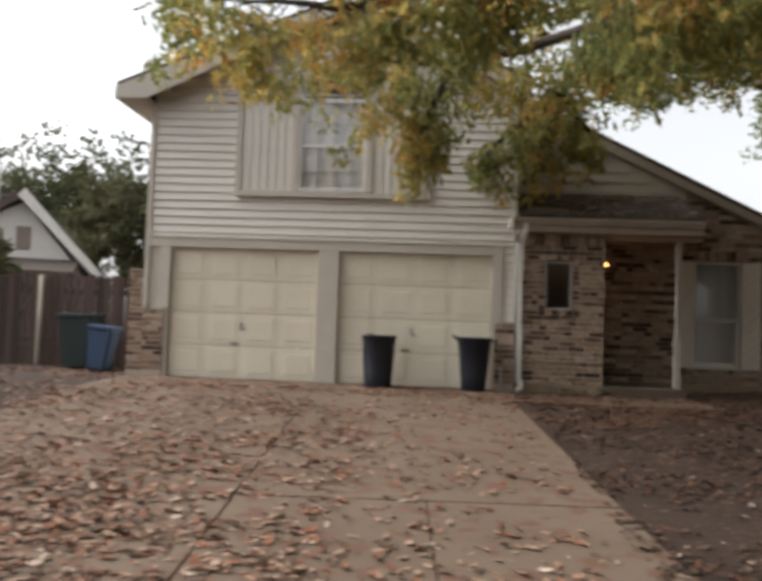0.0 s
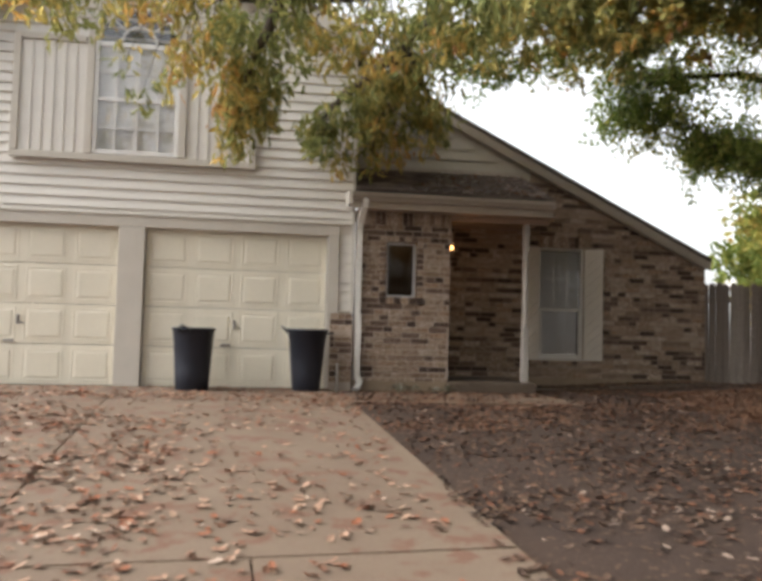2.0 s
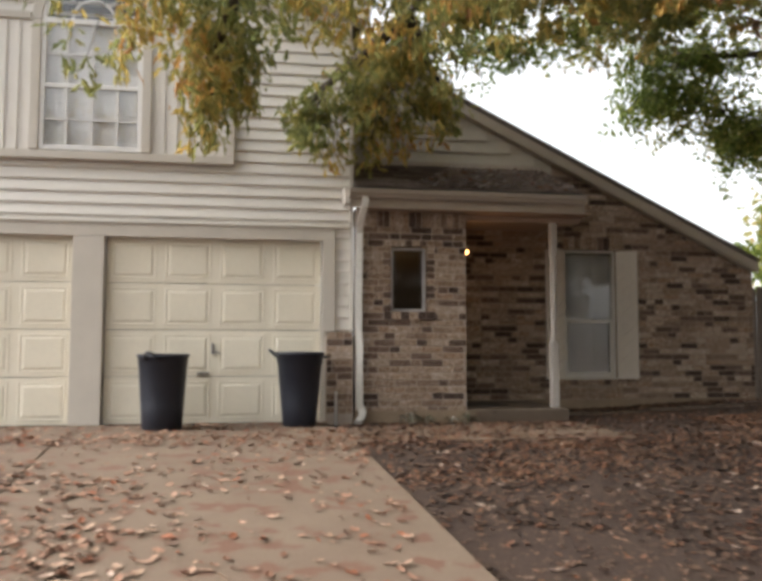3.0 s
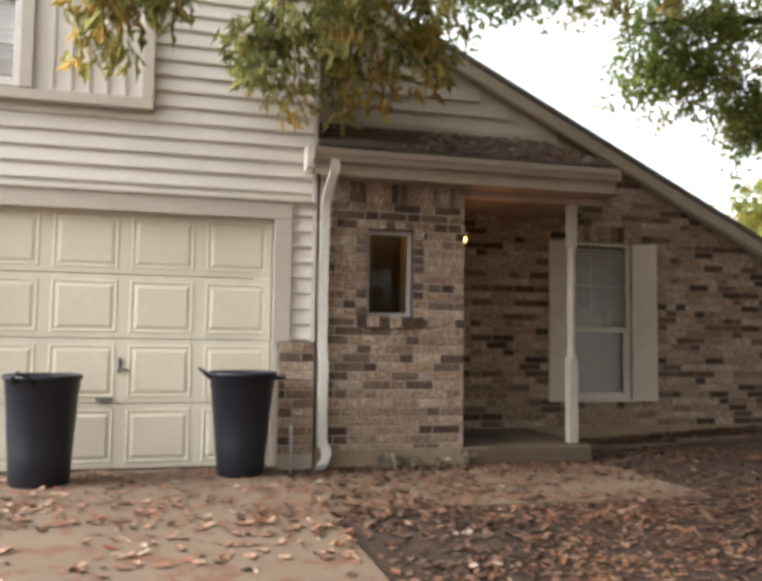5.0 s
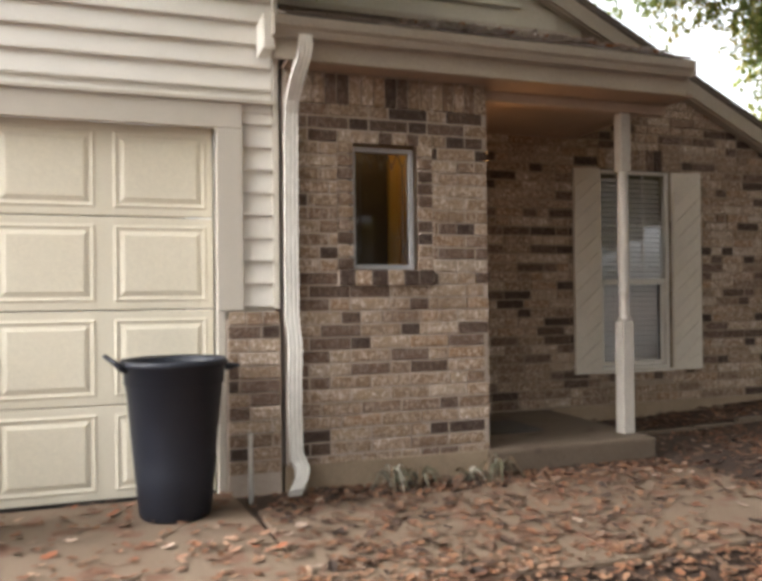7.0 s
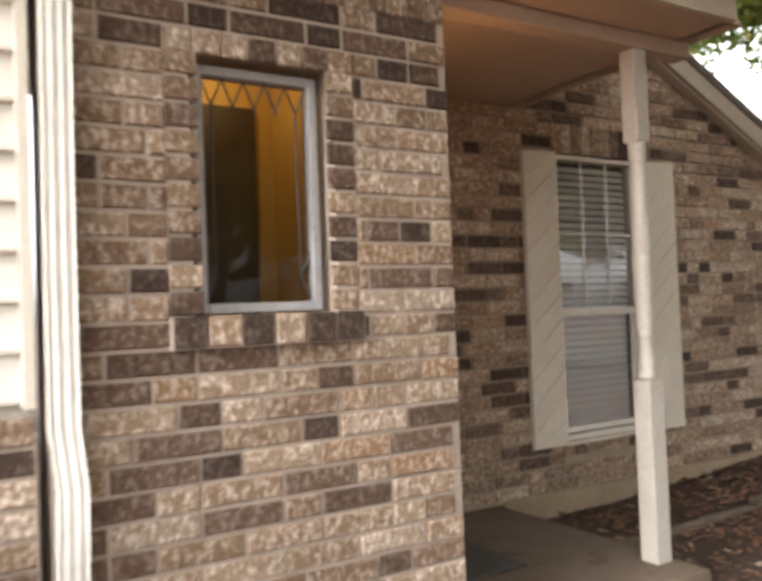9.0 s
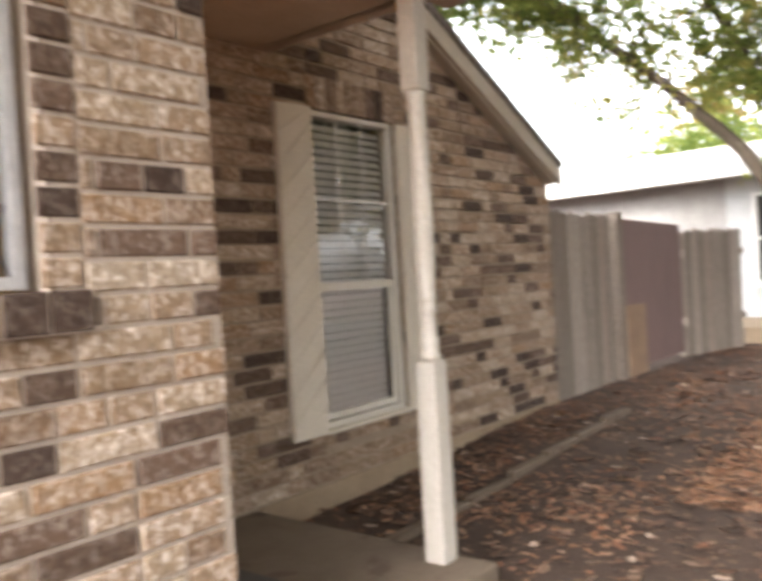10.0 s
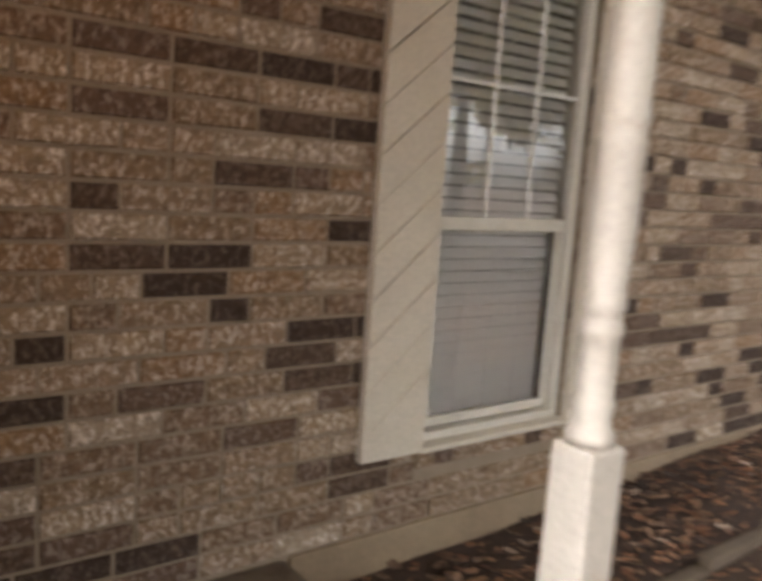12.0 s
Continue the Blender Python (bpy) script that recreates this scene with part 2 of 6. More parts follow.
OAK_BARK = mat("oak_bark", (0.09, 0.072, 0.058), (0.055, 0.042, 0.034), scale=8, rough=0.95, bump=0.9, stretch=(2, 2, 0.4))
OAK_STOPS = [(0.08, (0.162, 0.187, 0.072)), (0.36, (0.272, 0.293, 0.102)), (0.56, (0.408, 0.365, 0.128)), (0.72, (0.612, 0.459, 0.136)), (0.85, (0.595, 0.340, 0.111)), (0.98, (0.408, 0.221, 0.111))]
OAK_LEAF = mottled("autumn_oak_leaf", OAK_STOPS, rough=0.55, bump=0, translucent=0.55, noise_scale=0.8)
MYRTLE_LEAF = mottled("green_leaf", [(0.05, (0.13, 0.19, 0.05)), (0.4, (0.22, 0.28, 0.075)), (0.62, (0.36, 0.37, 0.10)), (0.82, (0.52, 0.42, 0.12)), (1.0, (0.50, 0.27, 0.09))],
                      rough=0.5, bump=0, translucent=0.6, noise_scale=0.5)
FAR_LEAF = mottled("far_leaf", [(0.05, (0.085, 0.10, 0.05)), (0.5, (0.13, 0.14, 0.07)), (0.9, (0.20, 0.16, 0.09))], rough=0.7, bump=0, translucent=0.3, noise_scale=0.2)
FALLEN = mottled("fallen_leaf", [(0.0, (0.283, 0.159, 0.106)), (0.2, (0.366, 0.230, 0.159)), (0.38, (0.189, 0.094, 0.059)), (0.55, (0.354, 0.236, 0.165)), (0.66, (0.260, 0.100, 0.053)), (0.80, (0.130, 0.077, 0.053)), (0.94, (0.472, 0.354, 0.277))],
                 rough=0.7, bump=0.2)
# yard leaves: brown and rust tones, darkened to carry the tree's shade
SHADED_LEAF = mottled("shaded_yard_leaf", [(0.0, (0.086, 0.049, 0.033)), (0.2, (0.109, 0.067, 0.045)), (0.38, (0.060, 0.036, 0.026)), (0.55, (0.138, 0.089, 0.063)), (0.68, (0.121, 0.054, 0.031)), (0.80, (0.046, 0.031, 0.025)), (0.95, (0.287, 0.213, 0.167))],
               rough=0.75, bump=0.2)
PALE_WALL = mat("whitewashed_brick", (0.50, 0.50, 0.50), (0.40, 0.395, 0.39), scale=4, rough=0.85, bump=0.4, bump_scale=30)
GREY_WALL = mat("grey_brick", (0.36, 0.335, 0.325), (0.27, 0.25, 0.24), scale=6, rough=0.9, bump=0.4, bump_scale=30)
PALE_ROOF = mat("pale_roof", (0.50, 0.47, 0.45), (0.42, 0.39, 0.37), scale=6, rough=0.9, bump=0.4)
RED_CAR = mat("red_car_paint", (0.10, 0.011, 0.013), (0.085, 0.010, 0.011), scale=1, rough=0.25, bump=0)
SILVER_CAR = mat("silver_car_paint", (0.55, 0.57, 0.60), (0.5, 0.52, 0.55), scale=1, rough=0.3, bump=0)
TYRE = mat("tyre_rubber", (0.02, 0.02, 0.02), (0.03, 0.03, 0.03), scale=9, rough=0.85, bump=0.2)
PANE = glass("window_glass", (0.97, 0.96, 0.95), see=1.0, ior=2.05)
LEADED = glass("leaded_glass", (0.95, 0.9, 0.8), 0.85, 1.35)
BULB = glow("porch_bulb", (1.0, 0.5, 0.16), 4.5)


# ---- helpers for building ----
def box(bm, x0, x1, y0, y1, z0, z1, bevel=0.0):
    r = bmesh.ops.create_cube(bm, size=1.0, matrix=Matrix.Translation(((x0 + x1) / 2, (y0 + y1) / 2, (z0 + z1) / 2)) @ Matrix.Diagonal((x1 - x0, y1 - y0, z1 - z0, 1)))
    if bevel:
        es = list({e for v in r["verts"] for e in v.link_edges})
        bmesh.ops.bevel(bm, geom=es, offset=bevel, segments=2, profile=0.6, affect="EDGES")
    return bm


def prism(bm, outline, axis, a, b):
    """Extrudes a closed outline of two coordinates along axis from a to b."""
    def at(p, w):
        return {"x": (w, p[0], p[1]), "y": (p[0], w, p[1]), "z": (p[0], p[1], w)}[axis]
    va, vb = [bm.verts.new(at(p, a)) for p in outline], [bm.verts.new(at(p, b)) for p in outline]
    k = len(outline)
    bm.faces.new(va)
    bm.faces.new(vb[::-1])
    for i in range(k):
        bm.faces.new((va[i], vb[i], vb[(i + 1) % k], va[(i + 1) % k]))
    bmesh.ops.recalc_face_normals(bm, faces=bm.faces)
    return bm


def lathe(bm, profile, centre, seg=32, cap=True):
    """Turns (radius, height) points about a vertical axis."""
    rings = []
    for r, z in profile:
        rings.append([bm.verts.new((centre[0] + r * math.cos(2 * math.pi * i / seg), centre[1] + r * math.sin(2 * math.pi * i / seg), centre[2] + z)) for i in range(seg)])
    for p, q in zip(rings, rings[1:]):
        for i in range(seg):
            bm.faces.new((p[i], p[(i + 1) % seg], q[(i + 1) % seg], q[i]))
    if cap:
        bm.faces.new(rings[0][::-1])
        bm.faces.new(rings[-1])
    return bm


def tube(bm, points, radii, seg=10):
    """A bent tube through points with a radius at each."""
    rings = []
    for i, p in enumerate(points):
        p = Vector(p)
        d = (Vector(points[min(i + 1, len(points) - 1)]) - Vector(points[max(i - 1, 0)])).normalized()
        side = d.cross(Vector((0.31, 0.2, 0.93))).normalized()
        up = side.cross(d)
        rings.append([bm.verts.new(p + radii[i] * (side * math.cos(2 * math.pi * k / seg) + up * math.sin(2 * math.pi * k / seg))) for k in range(seg)])
    for p, q in zip(rings, rings[1:]):
        for k in range(seg):
            bm.faces.new((p[k], p[(k + 1) % seg], q[(k + 1) % seg], q[k]))
    bm.faces.new(rings[0][::-1])
    bm.faces.new(rings[-1])
    bmesh.ops.recalc_face_normals(bm, faces=bm.faces)
    return bm


def mesh_of(name, bm, material, smooth=False):
    me = bpy.data.meshes.new(name)
    bm.to_mesh(me)
    bm.free()
    me.materials.append(material)
    if smooth:
        me.polygons.foreach_set("use_smooth", [True] * len(me.polygons))
    return me


def part(name, bm, material, parent=None, label="", smooth=False):
    ob = new(name, mesh_of(name, bm, material, smooth))
    ob.parent = parent
    if label:
        ob["label"] = label
    return ob


def thing(name, at, label, category, group="", kind=""):
    ob = new(name)
    ob.location = at
    bpy.context.view_layer.update()
    return tagged(ob, label, category, group, kind)


def under(ob, parent):
    """Puts ob, built in world coordinates, under a thing that stands elsewhere."""
    ob.parent = parent
    ob.matrix_parent_inverse = Matrix.Translation(parent.location).inverted()
    return ob


def wpart(name, bm, material, parent, label="", smooth=False):
    return under(part(name, bm, material, None, label, smooth), parent)


def structure(name, bm, material, label, category):
    return tagged(part(name, bm, material), label, category, kind="structure")


B = bmesh.new

# ---- measures of the house ----
GROUND_FALL = 0.058
GD1, GD2, GD_TOP = (-5.20, -2.775), (-2.44, 0.0), 2.10
GAR_L, GAR_R = -5.60, 0.345
RIDGE_X, RIDGE_Z, EAVE_L = -2.60, 6.02, (-6.10, 4.63)
ENTRY_X, ENTRY_Y = (0.44, 1.722), -0.03
WING_Y, WING_R = 1.31, 6.42
RAKE_TIP, RAKE_SLOPE = (6.45, 2.09), 0.485
WIN1 = (0.82, 1.235, 1.285, 2.045)
WIN2 = (3.515, 4.275, 0.43, 2.225)
WIN0 = (-3.16, -2.06, 3.05, 4.52)
POST = (2.88, 0.115)
PORCH_Z = 0.125


def ease(t):
    t = min(1.0, max(0.0, t))
    return t * t * (3 - 2 * t)


def ground_z(x, y):
    """The yard falls from the house to the street and rises a little towards the side fence."""
    fall = GROUND_FALL * min(13.8, max(0.0, -y - 1.75))
    return -0.03 - fall + 0.12 * ease((x - 3.4) / 3.0) * ease((y + 6.0) / 5.0)


def rake_z(x):
    return RAKE_TIP[1] + (RAKE_TIP[0] - x) * RAKE_SLOPE


def gable_z(x):
    return RIDGE_Z - abs(x - RIDGE_X) * (RIDGE_Z - EAVE_L[1]) / (RIDGE_X - EAVE_L[0])


# ---- ground ----
xs = sorted(set([-400, -150, -60, -30] + [i * 0.75 - 15 for i in range(48)] + [30, 60, 150, 400]))
ys = sorted(set([-400, -150, -60, -35] + [i * 0.75 - 22.5 for i in range(60)] + [40, 80, 200, 400]))
g_v = [(x, y, ground_z(x, y) + (0.025 * noise.noise((x * 0.5, y * 0.5, 3.0)) if abs(x) < 20 and y > -20 and not (-6 < x < 3.6 and y > -14) else 0)) for y in ys for x in xs]
g_f = [(j * len(xs) + i, j * len(xs) + i + 1, (j + 1) * len(xs) + i + 1, (j + 1) * len(xs) + i) for j in range(len(ys) - 1) for i in range(len(xs) - 1)]
me = bpy.data.meshes.new("ground")
me.from_pydata(g_v, [], g_f)
me.materials.append(LITTER)
tagged(new("ground", me), "front yard of bare soil under brown leaf litter", "ground", kind="structure")

drive = thing("driveway", (0, 0, 0), "tan concrete driveway strewn with fallen leaves", "driveway", kind="structure")
SKEW = 0.062


def slab(x0, x1, ys_):
    """One concrete slab between joints; the drive runs a few degrees off square to the house."""
    b = B()
    rows = []
    for y in ys_:
        row = []
        for x in (x0, x1):
            px_, py_ = x - SKEW * y, y + SKEW * (x + 2.8) * min(1.0, -y)
            row.append((b.verts.new((px_, py_, ground_z(px_, py_) + 0.03)), b.verts.new((px_, py_, ground_z(px_, py_) - 0.08))))
        rows.append(row)
    for (l0, r0), (l1, r1) in zip(rows, rows[1:]):
        b.faces.new((l0[0], r0[0], r1[0], l1[0])), b.faces.new((l0[1], l1[1], r1[1], r0[1]))
        b.faces.new((l0[0], l1[0], l1[1], l0[1])), b.faces.new((r0[0], r0[1], r1[1], r1[0]))
    for l0, r0 in (rows[0], rows[-1]):
        b.faces.new((l0[0], l0[1], r0[1], r0[0]))
    bmesh.ops.recalc_face_normals(b, faces=b.faces)
    rim = [e for e in b.edges if len(e.link_faces) == 2 and abs(e.link_faces[0].normal.z - e.link_faces[1].normal.z) > 0.7 and all(v.co.z > ground_z(v.co.x, v.co.y) for v in e.verts)]
    bmesh.ops.bevel(b, geom=rim, offset=0.007, segments=2, affect="EDGES")
    return part("slab", b, CONCRETE, drive)


for ys_, cuts in (((-6.85, -4.0, -2.0, -1.7, -0.8, -0.02), (-5.75, -2.62, 0.07)), ((-10.8, -9.0, -6.865), (-5.75, -2.62, -1.29, 0.07)), ((-15.0, -12.5, -10.815), (-5.75, -2.62, 0.07))):
    for x0, x1 in zip(cuts, [c - 0.007 for c in cuts[1:]]):
        slab(x0, x1, ys_)
for x0, x1 in ((0.151, 1.50), (1.506, 3.0)):
    b = box(B(), x0, x1, -1.72, -0.40, -0.14, -0.010, 0.012)
    part("slab", b, CONCRETE, drive)
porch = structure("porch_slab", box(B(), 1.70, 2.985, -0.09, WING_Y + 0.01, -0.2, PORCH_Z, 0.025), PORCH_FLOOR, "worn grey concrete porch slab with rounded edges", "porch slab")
structure("street", box(B(), -200, 200, -24.5, -16.5, -0.95, -0.775), ROAD, "grey asphalt street beyond the yard", "road")
b = B()
cols = [3.0 + 0.31 * i for i in range(12)]
rows = [0.70, 0.85, 1.0, 1.15, WING_Y + 0.01]
cell = [[b.verts.new((x, y, ground_z(x, y) + 0.02 + 0.03 * noise.noise((x * 3, y * 4, 2.0)))) for x in cols] for y in rows]
for r0, r1 in zip(cell, cell[1:]):
    for i in range(len(cols) - 1):
        b.faces.new((r0[i], r0[i + 1], r1[i + 1], r1[i]))
bed = structure("flower_bed", b, MULCH, "dark mulch bed along the brick wall", "flower bed")
edging = thing("bed_edging", (3.0, 0.67, 0), "narrow weathered concrete edging of the mulch bed", "edging")
for i in range(7):
    x0 = 3.0 + i * 0.47
    top = ground_z(x0 + 0.23, 0.67) + 0.045 - 0.006 * (i % 3)
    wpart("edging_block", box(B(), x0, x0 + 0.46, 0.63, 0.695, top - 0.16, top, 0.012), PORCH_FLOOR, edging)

# ---- house walls ----
house_wall = B()
prism(house_wall, [(GAR_L, 2.16), (GAR_R, 2.16), (GAR_R, gable_z(GAR_R) - 0.1), (RIDGE_X, RIDGE_Z - 0.1), (GAR_L, gable_z(GAR_L) - 0.1)], "y", 0.03, 0.2)
wall_front = structure("wall_front", house_wall, SIDING, "upper garage wall clad in cream lap siding", "wall")
b = box(B(), GAR_L, GD1[0], 0.03, 0.2, -0.1, 2.16)
box(b, GD1[1], GD2[0], 0.03, 0.2, -0.1, 2.16), box(b, GD2[1], GAR_R, 0.03, 0.2, -0.1, 2.16)
structure("wall_garage", b, TRIM, "taupe garage wall piers between the doors", "wall")
structure("wall_side_left", box(B(), GAR_L, GAR_L + 0.15, 0.2, 9.0, -0.1, 4.4), SIDING, "left side wall in cream siding", "wall")
structure("wall_side_right", box(B(), GAR_R - 0.15, GAR_R, 0.2, 9.0, 2.2, 4.6), SIDING, "upper right side wall in cream siding", "wall")
structure("garage_floor", box(B(), GAR_L, GAR_R, 0.2, 6.0, -0.2, 0.0), CONCRETE, "concrete garage floor", "floor")

# lap siding courses
COURSE = 0.134


def siding_run(parent, x0, x1, z, y, material, top=None, h=COURSE):
    """One lap board, thicker at its lower edge, with a shadow lip."""
    b = B()
    prof = [(y + 0.002, z), (y - 0.030, z), (y - 0.032, z + 0.010), (y - 0.003, z + h + 0.004), (y + 0.002, z + h + 0.004)]
    a, c = [b.verts.new((x0, p, q)) for p, q in prof], [b.verts.new((x1, p, q)) for p, q in prof]
    b.faces.new(a), b.faces.new(c[::-1])
    for i in range(5):
        b.faces.new((a[i], c[i], c[(i + 1) % 5], a[(i + 1) % 5]))
    bmesh.ops.recalc_face_normals(b, faces=b.faces)
    return part("siding_board", b, material, parent)


z = 2.203
while z < RIDGE_Z - 0.25:
    half = (RIDGE_Z - 0.17 - z - COURSE) / ((RIDGE_Z - EAVE_L[1]) / (RIDGE_X - EAVE_L[0]))
    xa, xb = max(GAR_L + 0.03, RIDGE_X - half), min(GAR_R - 0.02, RIDGE_X + half)
    if xb > xa:
        siding_run(wall_front, xa, xb, z, 0.03, SIDING)
    z += COURSE
z = 1.065
while z < 2.2:
    siding_run(wall_front, 0.155, GAR_R - 0.015, z, 0.03, SIDING)
    z += COURSE
structure("corner_board", box(B(), GAR_R - 0.014, GAR_R + 0.018, -0.02, 0.08, 1.05, 4.5, 0.004), TRIM, "vertical corner trim of the siding", "trim")
structure("corner_board_left", box(B(), GAR_L - 0.03, GAR_L + 0.04, -0.02, 0.08, 1.10, 4.3, 0.004), TRIM, "vertical corner trim of the siding", "trim")

# garage surround
surround = thing("garage_trim", (GD2[0], 0, 0), "flat taupe boards framing both garage doors", "trim", kind="structure")
for x0, x1, z0, z1 in ((GAR_L + 0.05, 0.15, GD_TOP, 2.25), (-5.37, GD1[0], 1.09, GD_TOP - 0.002), (GD1[1], GD2[0], 0.0, GD_TOP - 0.002), (0.0, 0.15, 1.045, GD_TOP - 0.002)):
    wpart("board", box(B(), x0, x1, -0.025, 0.028, z0, z1, 0.005), TRIM, surround)
for x0, x1 in ((0.0, 0.045), (-5.25, -5.20)):
    wpart("jamb", box(B(), x0, x1, -0.02, 0.028, -0.02, 1.05, 0.004), TRIM, surround)
wpart("drip_cap", box(B(), GAR_L, GAR_R - 0.02, -0.045, 0.03, 2.25, 2.272, 0.004), TRIM, surround)


def garage_door(x0, x1, label):
    """A four-section door with four raised panels a section, handle and side lock."""
    d = thing("garage_door", ((x0 + x1) / 2, 0.1, 0), label, "garage door", "garage doors")
    n, hs = 4, (GD_TOP + 0.02) / 4
    pw = (x1 - x0) / n
    for r in range(4):
        z0 = -0.005 + r * hs
        sec = wpart("section", box(B(), x0 + 0.012, x1 - 0.012, 0.075, 0.12, z0 + 0.003, z0 + hs - 0.003, 0.006), DOOR_PAINT, d)
        for c in range(n):
            a, e = x0 + c * pw + 0.075, x0 + (c + 1) * pw - 0.075
            lo, hi = z0 + 0.075, z0 + hs - 0.075
            p = B()
            for (i0, y0), (i1, y1) in (((-0.028, 0.0745), (-0.014, 0.069)), ((-0.014, 0.069), (0.0, 0.0745)), ((0.008, 0.0745), (0.034, 0.066))):
                q0 = [p.verts.new(v) for v in ((a + i0, y0, lo + i0), (e - i0, y0, lo + i0), (e - i0, y0, hi - i0), (a + i0, y0, hi - i0))]
                q1 = [p.verts.new(v) for v in ((a + i1, y1, lo + i1), (e - i1, y1, lo + i1), (e - i1, y1, hi - i1), (a + i1, y1, hi - i1))]
                for i in range(4):
                    p.faces.new((q0[i], q0[(i + 1) % 4], q1[(i + 1) % 4], q1[i]))
            p.faces.new(q1)
            ob = part("panel", p, DOOR_PAINT, sec)
            ob.matrix_parent_inverse = Matrix.Identity(4)
    mid = (x0 + x1) / 2
    hb = lathe(B(), [(0.012, 0), (0.014, 0.004), (0.012, 0.07)], (mid - 0.02, 0.055, 0.80), 10)
    box(hb, mid - 0.035, mid - 0.005, 0.055, 0.078, 0.78, 0.90, 0.004)
    tube(hb, [(mid - 0.02, 0.045, 0.815), (mid + 0.03, 0.04, 0.80), (mid + 0.07, 0.045, 0.785)], [0.009, 0.008, 0.006], 8)
    wpart("handle", hb, METAL, d, "dull metal twist handle")
    lk = box(B(), mid - 0.19, mid - 0.06, 0.05, 0.076, 0.545, 0.575, 0.006)
    wpart("lift_grip", lk, METAL, d, "metal lift grip")
    wpart("weather_seal", box(B(), x0 + 0.012, x1 - 0.012, 0.08, 0.115, -0.02, 0.0, 0.003), DARK, d)
    return d


garage_door(*GD1, "cream panelled sectional garage door, closed, behind the bare driveway")
garage_door(*GD2, "cream panelled sectional garage door, closed, behind two black bins")
structure("garage_back", box(B(), GAR_L, GAR_R, 5.9, 6.0, 0, 2.6), DARK, "dark garage rear wall", "wall")

# ---- arched upper window in its panelled bay ----
bay = thing("arched_window_bay", (RIDGE_X, -0.03, 2.9), "taupe framed bay with board-and-batten panels round an arched window", "window bay", kind="structure")
BX0, BX1, BZ0, BZ1 = -4.18, -1.03, 2.95, 4.60
for x0, x1, z0, z1 in ((BX0, BX1, BZ0, BZ0 + 0.09), (BX0, BX0 + 0.09, BZ0 + 0.092, BZ1), (BX1 - 0.09, BX1, BZ0 + 0.092, BZ1), (BX0 + 0.092, WIN0[0] - 0.12, BZ1 - 0.08, BZ1), (WIN0[1] + 0.12, BX1 - 0.092, BZ1 - 0.08, BZ1)):
    wpart("bay_board", box(B(), x0, x1, -0.085, 0.0, z0, z1, 0.005), TRIM, bay)
for x0, x1 in ((BX0 + 0.092, WIN0[0] - 0.102), (WIN0[1] + 0.102, BX1 - 0.092)):
    wpart("bay_panel", box(B(), x0, x1, -0.05, 0.0, BZ0 + 0.092, BZ1 - 0.082), SIDING, bay)
    k = 6
    for i in range(1, k):
        xx = x0 + (x1 - x0) * i / k
        wpart("batten", box(B(), xx - 0.011, xx + 0.011, -0.066, -0.0495, BZ0 + 0.094, BZ1 - 0.084, 0.003), SIDING, bay)
for x0, x1 in ((WIN0[0] - 0.10, WIN0[0] - 0.002), (WIN0[1] + 0.002, WIN0[1] + 0.10)):
    wpart("casing", box(B(), x0, x1, -0.095, 0.0, BZ0 + 0.092, WIN0[3], 0.005), TRIM, bay)
b = B()
R0, cx = (WIN0[1] - WIN0[0]) / 2, (WIN0[0] + WIN0[1]) / 2
ring = [(math.cos(math.pi * i / 24), math.sin(math.pi * i / 24)) for i in range(25)]
prism(b, [(cx + (R0 + 0.002) * c, WIN0[3] + 0.002 + (R0 + 0.002) * s) for c, s in ring] + [(cx + (R0 + 0.10) * c, WIN0[3] + 0.002 + (R0 + 0.10) * s) for c, s in ring[::-1]], "y", -0.095, 0.0)
wpart("arch_casing", b, TRIM, bay)
w0 = thing("window_1", (cx, -0.03, WIN0[2]), "white arched divided-light window with closed blinds behind", "window", kind="structure")
b = B()
prism(b, [(cx + R0 * c, WIN0[3] + R0 * s) for c, s in ring] + [(cx + (R0 - 0.05) * c, WIN0[3] + (R0 - 0.05) * s) for c, s in ring[::-1]], "y", -0.075, -0.02)
for x0, x1, z0, z1 in ((WIN0[0], WIN0[0] + 0.05, WIN0[2], WIN0[3]), (WIN0[1] - 0.05, WIN0[1], WIN0[2], WIN0[3]), (WIN0[0] + 0.05, WIN0[1] - 0.05, WIN0[2], WIN0[2] + 0.05), (WIN0[0] + 0.05, WIN0[1] - 0.05, WIN0[3] - 0.03, WIN0[3] + 0.03)):
    box(b, x0, x1, -0.075, -0.02, z0, z1, 0.004)
wpart("window_frame", b, WHITE, w0)
b = box(B(), WIN0[0] + 0.05, WIN0[1] - 0.05, -0.07, -0.03, 3.755, 3.80, 0.003)
wpart("meeting_rail", b, WHITE, w0)
for i in (1, 2, 3):
    xx = WIN0[0] + (WIN0[1] - WIN0[0]) * i / 4
    wpart("muntin", box(B(), xx - 0.011, xx + 0.011, -0.062, -0.042, WIN0[2] + 0.05, WIN0[3] - 0.03), WHITE, w0)
for zz in (3.40, 4.14):
    wpart("muntin", box(B(), WIN0[0] + 0.05, WIN0[1] - 0.05, -0.062, -0.043, zz - 0.011, zz + 0.011), WHITE, w0)
for a in (45, 90, 135):
    c, s = math.cos(radians(a)), math.sin(radians(a))
    wpart("muntin", tube(B(), [(cx + 0.22 * c, -0.052, WIN0[3] + 0.03 + 0.22 * s), (cx + (R0 - 0.04) * c, -0.052, WIN0[3] + (R0 - 0.04) * s)], [0.011, 0.011], 6), WHITE, w0)
b = B()
